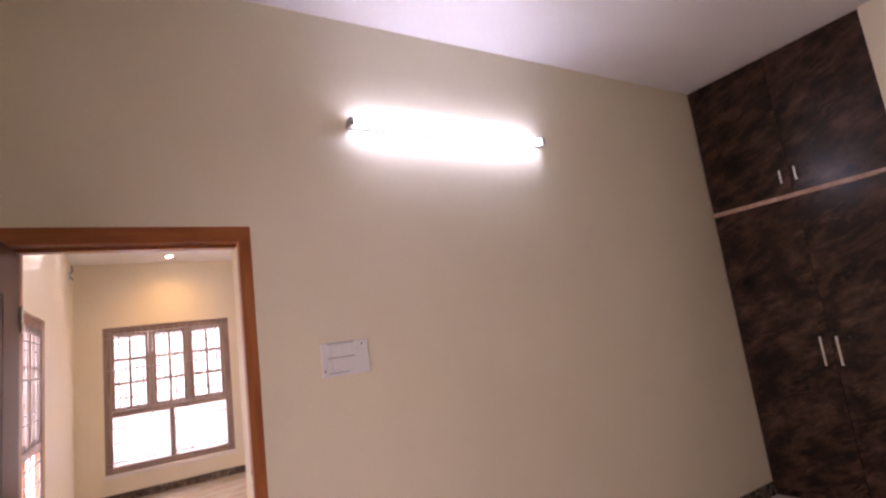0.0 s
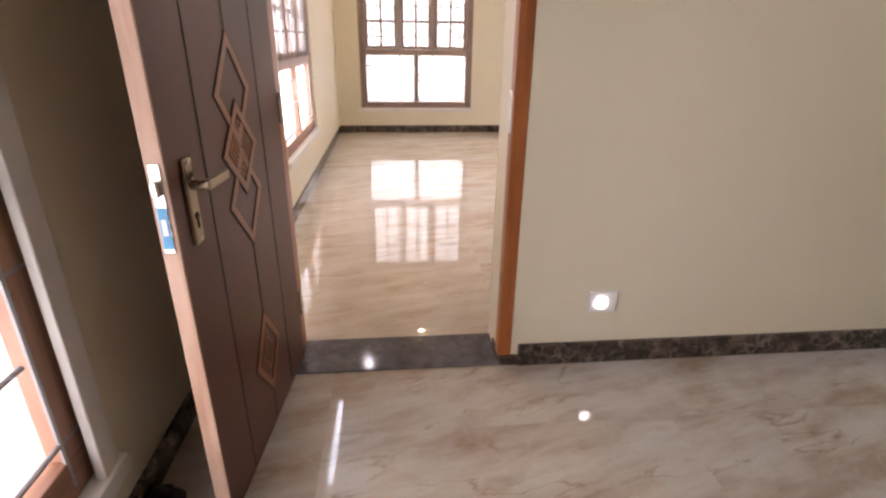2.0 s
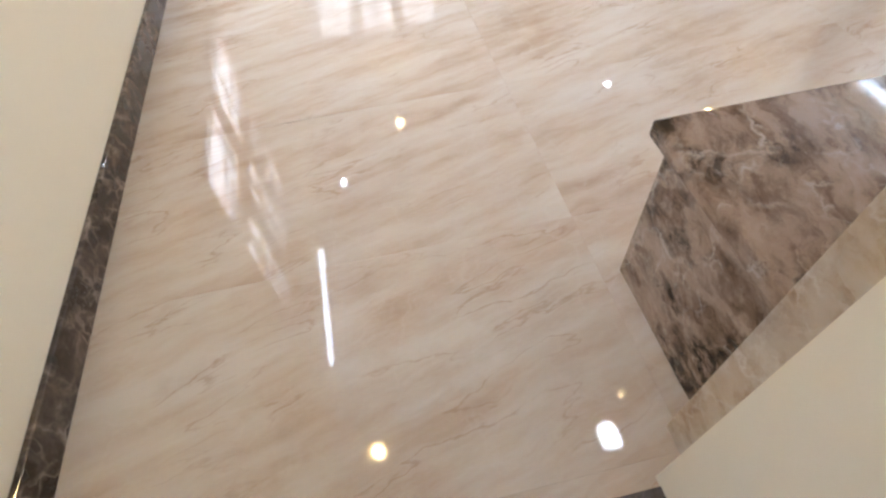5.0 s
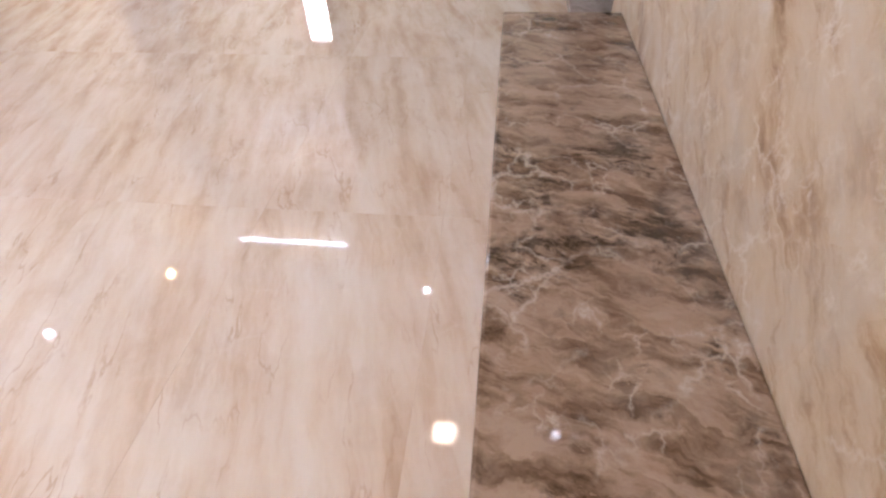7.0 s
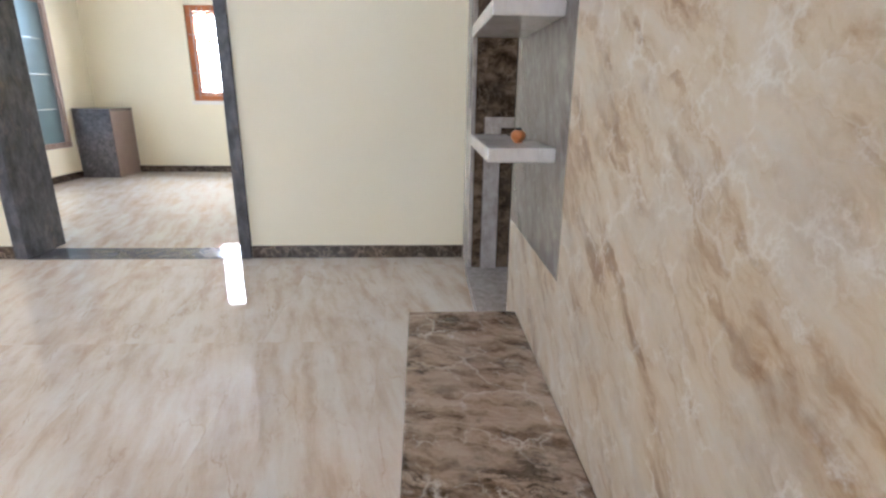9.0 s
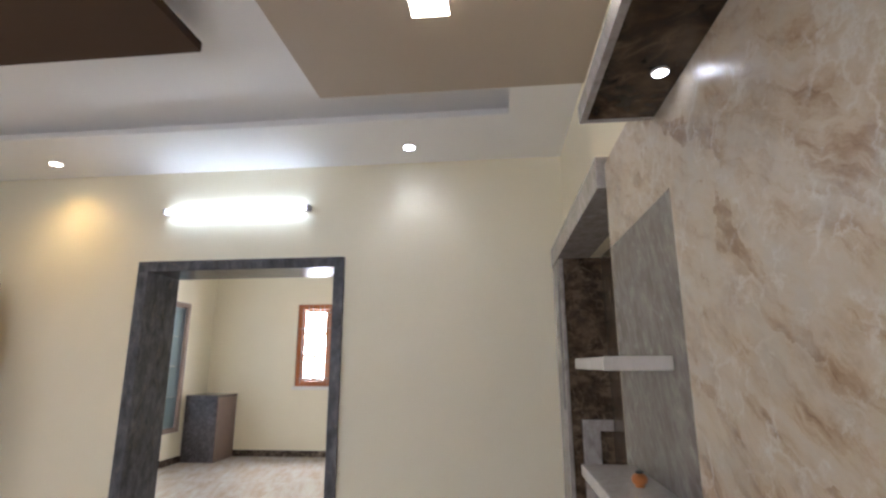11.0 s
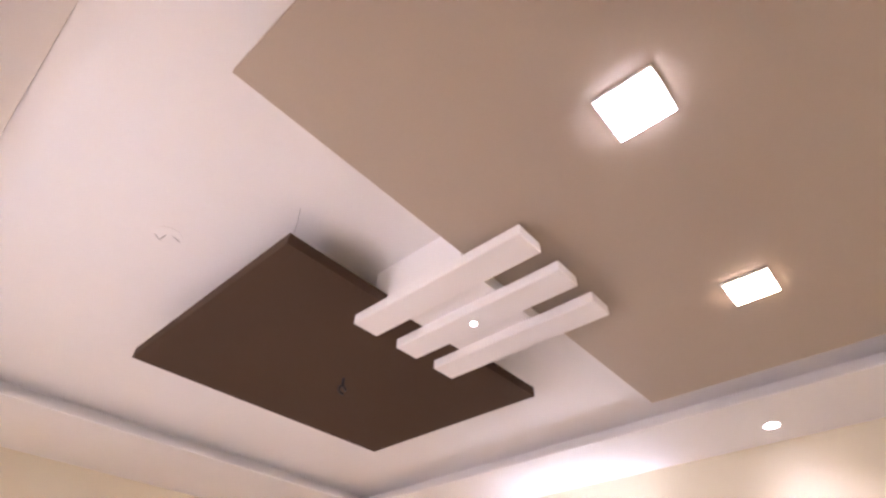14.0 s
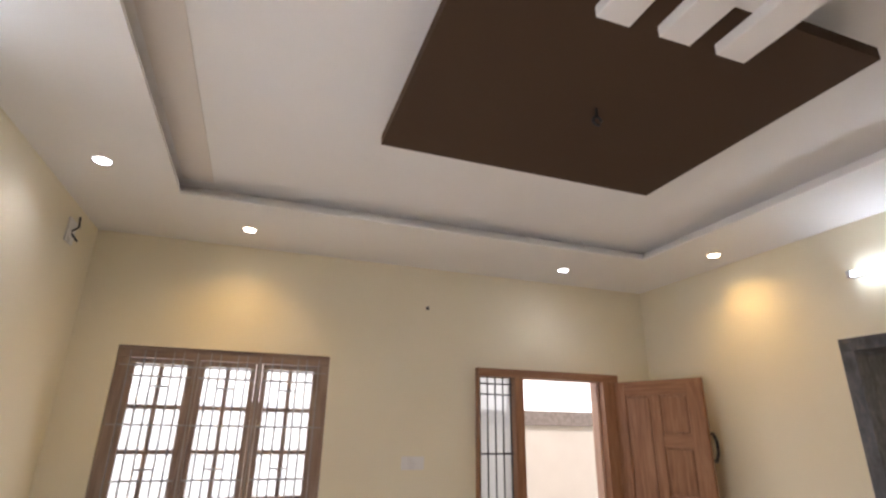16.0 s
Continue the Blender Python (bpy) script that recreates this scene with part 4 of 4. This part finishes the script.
square_light(2.95, 1.047, True)


def tube_light(at, length=1.2, label="white wall batten with a lit tube", lit=TUBE):
    d = thing("tube_light", label, "tube light", "wall tube lights", at=at)
    part("batten", boxes((-length / 2, length / 2, 0.0, 0.026, -0.018, 0.018), bevel=0.004), PLASTIC, d)
    for s in (-1, 1):
        part("end_cap", boxes((s * (length / 2 + 0.008) - 0.012, s * (length / 2 + 0.008) + 0.012, 0.0, 0.075, -0.022, 0.022), bevel=0.004), GREYPLASTIC, d)
    part("tube", rod(bmesh.new(), (-length / 2, 0.048, 0), (length / 2, 0.048, 0), 0.019, 16), lit, d, smooth=True)
    return d


tube_light(pose(XE, 2.87, 2.64, 0, 0, 90), 1.2)
tube_light(pose(XW, 2.59, 2.72, 0, 0, -90), 1.2)
tube_light(pose(2.19, 0, 2.68, 0, 0, 180), 1.3, lit=TUBE_BED)

hk = thing("ceiling_hook", "small dark metal fan hook in the brown panel", "hook")
part("stem", rod(bmesh.new(), (2.33, 2.82, 2.868), (2.33, 2.82, 2.914), 0.006), IRON, hk)
bm = bmesh.new()
for k in range(10):
    a0, a1 = radians(k * 30), radians(k * 30 + 30)
    rod(bm, (2.33 + 0.02 * math.cos(a0), 2.82, 2.85 + 0.02 * math.sin(a0)), (2.33 + 0.02 * math.cos(a1), 2.82, 2.85 + 0.02 * math.sin(a1)), 0.0055)
part("loop", bm, IRON, hk)
hw = thing("hanger_wire", "thin dark hanger wire at the brown panel's corner", "wire")
part("strand", rods([((1.56, 2.215, 2.96), (1.562, 2.21, 3.04)), ((1.562, 2.21, 3.04), (1.56, 2.215, SLAB + 0.005))], 0.0009, 6), IRON, hw)
wire = thing("loose_wires", "short loose wires from a ceiling hole", "wires")
part("patch", rod(bmesh.new(), (1.30, 2.75, SLAB - 0.003), (1.30, 2.75, SLAB + 0.001), 0.055, 20), WHITE, wire)
bm = bmesh.new()
for a, b in (((1.29, 2.75, SLAB), (1.28, 2.76, SLAB - 0.03)), ((1.31, 2.74, SLAB), (1.34, 2.72, SLAB - 0.025)), ((1.28, 2.76, SLAB - 0.03), (1.25, 2.74, SLAB - 0.035))):
    rod(bm, a, b, 0.002, 6)
part("wire", bm, GREYPLASTIC, wire)
ho = thing("wall_hole", "small dark drilled hole in the wall", "hole")
# Flat black disc paints the hole's dark inside; the wall stays whole.
part("socket", rod(bmesh.new(), (2.47, YN - 0.004, 2.63), (2.47, YN + 0.001, 2.63), 0.016, 16), BLACK, ho)
cb = thing("cable_outlet", "white cable outlet with loose dark wires", "outlet")
part("plate", boxes((XW, XW + 0.012, 4.98, 5.12, 2.72, 2.88), bevel=0.003), PLASTIC, cb)
bm = bmesh.new()
for a, b in (((XW + 0.01, 5.05, 2.80), (XW + 0.05, 5.04, 2.83)), ((XW + 0.05, 5.04, 2.83), (XW + 0.045, 5.03, 2.90)), ((XW + 0.01, 5.06, 2.79), (XW + 0.05, 5.07, 2.74))):
    rod(bm, a, b, 0.006, 6)
part("wire", bm, BLACK, cb)
sen = thing("conduit_stub", "white plastic conduit stub with a red end plug in the wall", "pipe")
bm = rod(bmesh.new(), (2.13, YS - 0.002, 2.574), (2.13, YS + 0.05, 2.562), 0.024, 24)
rod(bm, (2.13, YS - 0.002, 2.5745), (2.13, YS + 0.004, 2.573), 0.032, 24)
part("pipe", bm, PLASTIC, sen, "white plastic pipe end")
part("plug", rod(bmesh.new(), (2.13, YS + 0.049, 2.5622), (2.13, YS + 0.0515, 2.5616), 0.019, 24), REDPLASTIC, sen, "dark red plug")

# ---- bedroom things ----


def switch_board(at, w, h, label, rows):
    s = thing("switch_board", label, "switch", at=at)
    part("plate", boxes((0, w, -0.012, 0, 0, h), bevel=0.004), PLASTIC, s)
    for a, b, c, d in rows:
        part("switch", boxes((a, b, -0.016, -0.011, c, d), bevel=0.002), PLASTIC, s)
    return s


sb = switch_board(pose(1.278, 0, 1.405), 0.235, 0.158, "white electric switch board on the bedroom wall", [(0.03 + k * 0.026, 0.053 + k * 0.026, 0.10, 0.145) for k in range(5)] + [(0.03 + k * 0.026, 0.053 + k * 0.026, 0.025, 0.075) for k in range(5)])
for x1, c, d in ((0.16, 0.083, 0.091), (0.16, 0.150, 0.156), (0.13, 0.014, 0.020)):
    part("slot", boxes((0.03, x1, -0.0135, -0.0115, c, d)), GREYPLASTIC, sb)
part("knob", rod(bmesh.new(), (0.185, -0.012, 0.115), (0.185, -0.024, 0.115), 0.014, 16), PLASTIC, sb)
for xx, zz in ((0.012, 0.03), (0.203, 0.14)):
    part("screw", rod(bmesh.new(), (xx, -0.012, zz), (xx, -0.0135, zz), 0.004, 8), IRON, sb)
nl = thing("night_lamp", "small white wall foot light, lit", "lamp", at=pose(1.297, 0, 0.233))
part("plate", boxes((0, 0.115, -0.011, 0, 0, 0.09), bevel=0.004), PLASTIC, nl)
part("diffuser", rod(bmesh.new(), (0.05, -0.011, 0.045), (0.05, -0.016, 0.045), 0.024, 20), NIGHT, nl)
sw2 = switch_board(pose(2.28, YN, 1.30), 0.19, 0.10, "white switch board beside the entrance", [(0.02 + k * 0.03, 0.045 + k * 0.03, 0.025, 0.075) for k in range(5)])

wd = thing("wardrobe", "full-height wardrobe in dark brown marbled laminate", "wardrobe", at=pose(4.69, 0, 0))
part("body", boxes((0.02, 0.60, -1.25, -0.004, 0.0, 3.298)), LAMINATE, wd)
part("trim", boxes((-0.012, 0.02, -1.25, -0.004, 2.185, 2.215), bevel=0.002), EDGE, wd, "pale aluminium trim strip")
for a, b in ((-0.625, -0.006), (-1.248, -0.629)):
    lo = part("door", boxes((0.0, 0.02, a, b, 0.06, 2.183), bevel=0.002), LAMINATE, wd)
    up = part("door", boxes((0.0, 0.02, a, b, 2.217, 3.29), bevel=0.002), LAMINATE, wd)
    hx = -0.575 if a > -0.7 else -0.675
    part("handle", boxes((-0.03, -0.018, hx - 0.008, hx + 0.008, 2.30, 2.40), (-0.02, 0.0, hx - 0.006, hx + 0.006, 2.31, 2.325), (-0.02, 0.0, hx - 0.006, hx + 0.006, 2.375, 2.39), bevel=0.002), CHROME, up, "chrome bow handle")
    part("handle", boxes((-0.03, -0.018, hx - 0.008, hx + 0.008, 0.97, 1.17), (-0.02, 0.0, hx - 0.006, hx + 0.006, 0.98, 0.995), (-0.02, 0.0, hx - 0.006, hx + 0.006, 1.145, 1.16), bevel=0.002), CHROME, lo, "chrome bow handle")

stopper = thing("door_stopper", "black floor door stopper against the skirting", "door stopper")
bm = rod(bmesh.new(), (XW + 0.02, -0.55, 0.02), (XW + 0.085, -0.60, 0.045), 0.016, 12)
part("body", bm, BLACK, stopper)
part("pad", rod(bmesh.new(), (XW + 0.085, -0.60, 0.045), (XW + 0.11, -0.615, 0.05), 0.026, 14), BLACK, stopper)
part("foot", boxes((XW + 0.015, XW + 0.06, -0.60, -0.53, -0.005, 0.022), bevel=0.003), BLACK, stopper)

# ---- next room ----
cab = thing("stone_platform", "low cupboard-high platform with dark stone front in the room corner", "platform")
part("front", boxes((8.65, 8.67, 5.03, 5.54, 0.0, 0.96)), GRANITE, cab, "dark blue-grey stone front")
part("body", boxes((8.67, 9.235, 5.03, 5.54, 0.0, 0.93)), CUPBOARD, cab, "brown board side")
part("top", boxes((8.66, 9.235, 5.02, 5.55, 0.93, 0.965), bevel=0.003), GREYSTONE, cab)

# ---- outdoors ----
structure("ground", boxes((-60, 70, -60, 70, -0.35, -0.27)), PAVING, "pale grey outdoor paving", "ground")
structure("compound_wall", boxes((-8, 16, 8.2, 8.4, -0.27, 1.68)), OUTWALL, "cream painted compound wall outside", "wall")
structure("compound_coping", boxes((-8, 16, 8.16, 8.44, 1.68, 1.88)), BAND, "rough grey stone band on the compound wall", "wall")
structure("compound_wall_west", boxes((-2.6, -2.4, -8, 8.2, -0.27, 1.9)), OUTWALL, "cream painted side compound wall", "wall")
structure("compound_wall_east", boxes((11.6, 11.8, -8, 8.2, -0.27, 1.9)), OUTWALL, "cream painted side compound wall", "wall")

structure("backdrop", boxes((-90, 100, 62, 62.2, -0.27, 60)), HAZE, "bright hazy white sky in the distance", "backdrop")
structure("backdrop", boxes((-70.2, -70, -60, 62, -0.27, 60)), HAZE, "bright hazy white sky in the distance", "backdrop")

# ---- floor tiles ----


def tile_field(name, x0, x1, y0, y1, ox, oy, tw, th, material, label, category="floor"):
    holder = thing(name, label, category, kind="structure")
    shared, rng = {}, random.Random(11)
    i0, i1 = math.floor((x0 - ox) / tw), math.ceil((x1 - ox) / tw)
    j0, j1 = math.floor((y0 - oy) / th), math.ceil((y1 - oy) / th)
    for i in range(i0, i1):
        for j in range(j0, j1):
            a, b = max(x0, ox + i * tw), min(x1, ox + (i + 1) * tw)
            c, d = max(y0, oy + j * th), min(y1, oy + (j + 1) * th)
            if b - a < 0.01 or d - c < 0.01:
                continue
            key = (round(b - a, 3), round(d - c, 3))
            if key not in shared:
                bm = boxes((0.0003, key[0] - 0.0003, 0.0003, key[1] - 0.0003, -0.012, 0.0))
                me = bpy.data.meshes.new("tile")
                bm.to_mesh(me)
                bm.free()
                me.materials.append(material)
                shared[key] = me
            t = new("tile", shared[key])
            t.location = (a, c, 0)
            t.rotation_euler = (radians(rng.uniform(-0.025, 0.025)), radians(rng.uniform(-0.02, 0.02)), 0)
            t.parent = holder
    return holder


tile_field("floor_tiles_hall", XW, XE, YS - 0.018, YN, 1.04, 0.88, 1.2, 0.6, FLOOR_HALL, "polished beige marble-look floor tiles of the hall")
tile_field("floor_tiles_bedroom", XW, 5.29, YB, 0.0, 0.3, -0.35, 1.2, 0.6, FLOOR_BED, "polished beige marble-look floor tiles of the bedroom")
tile_field("floor_tiles_next_room", XE, XR, YS, YN, 5.1, 0.4, 1.2, 0.6, FLOOR_HALL, "polished beige marble-look floor tiles of the next room")
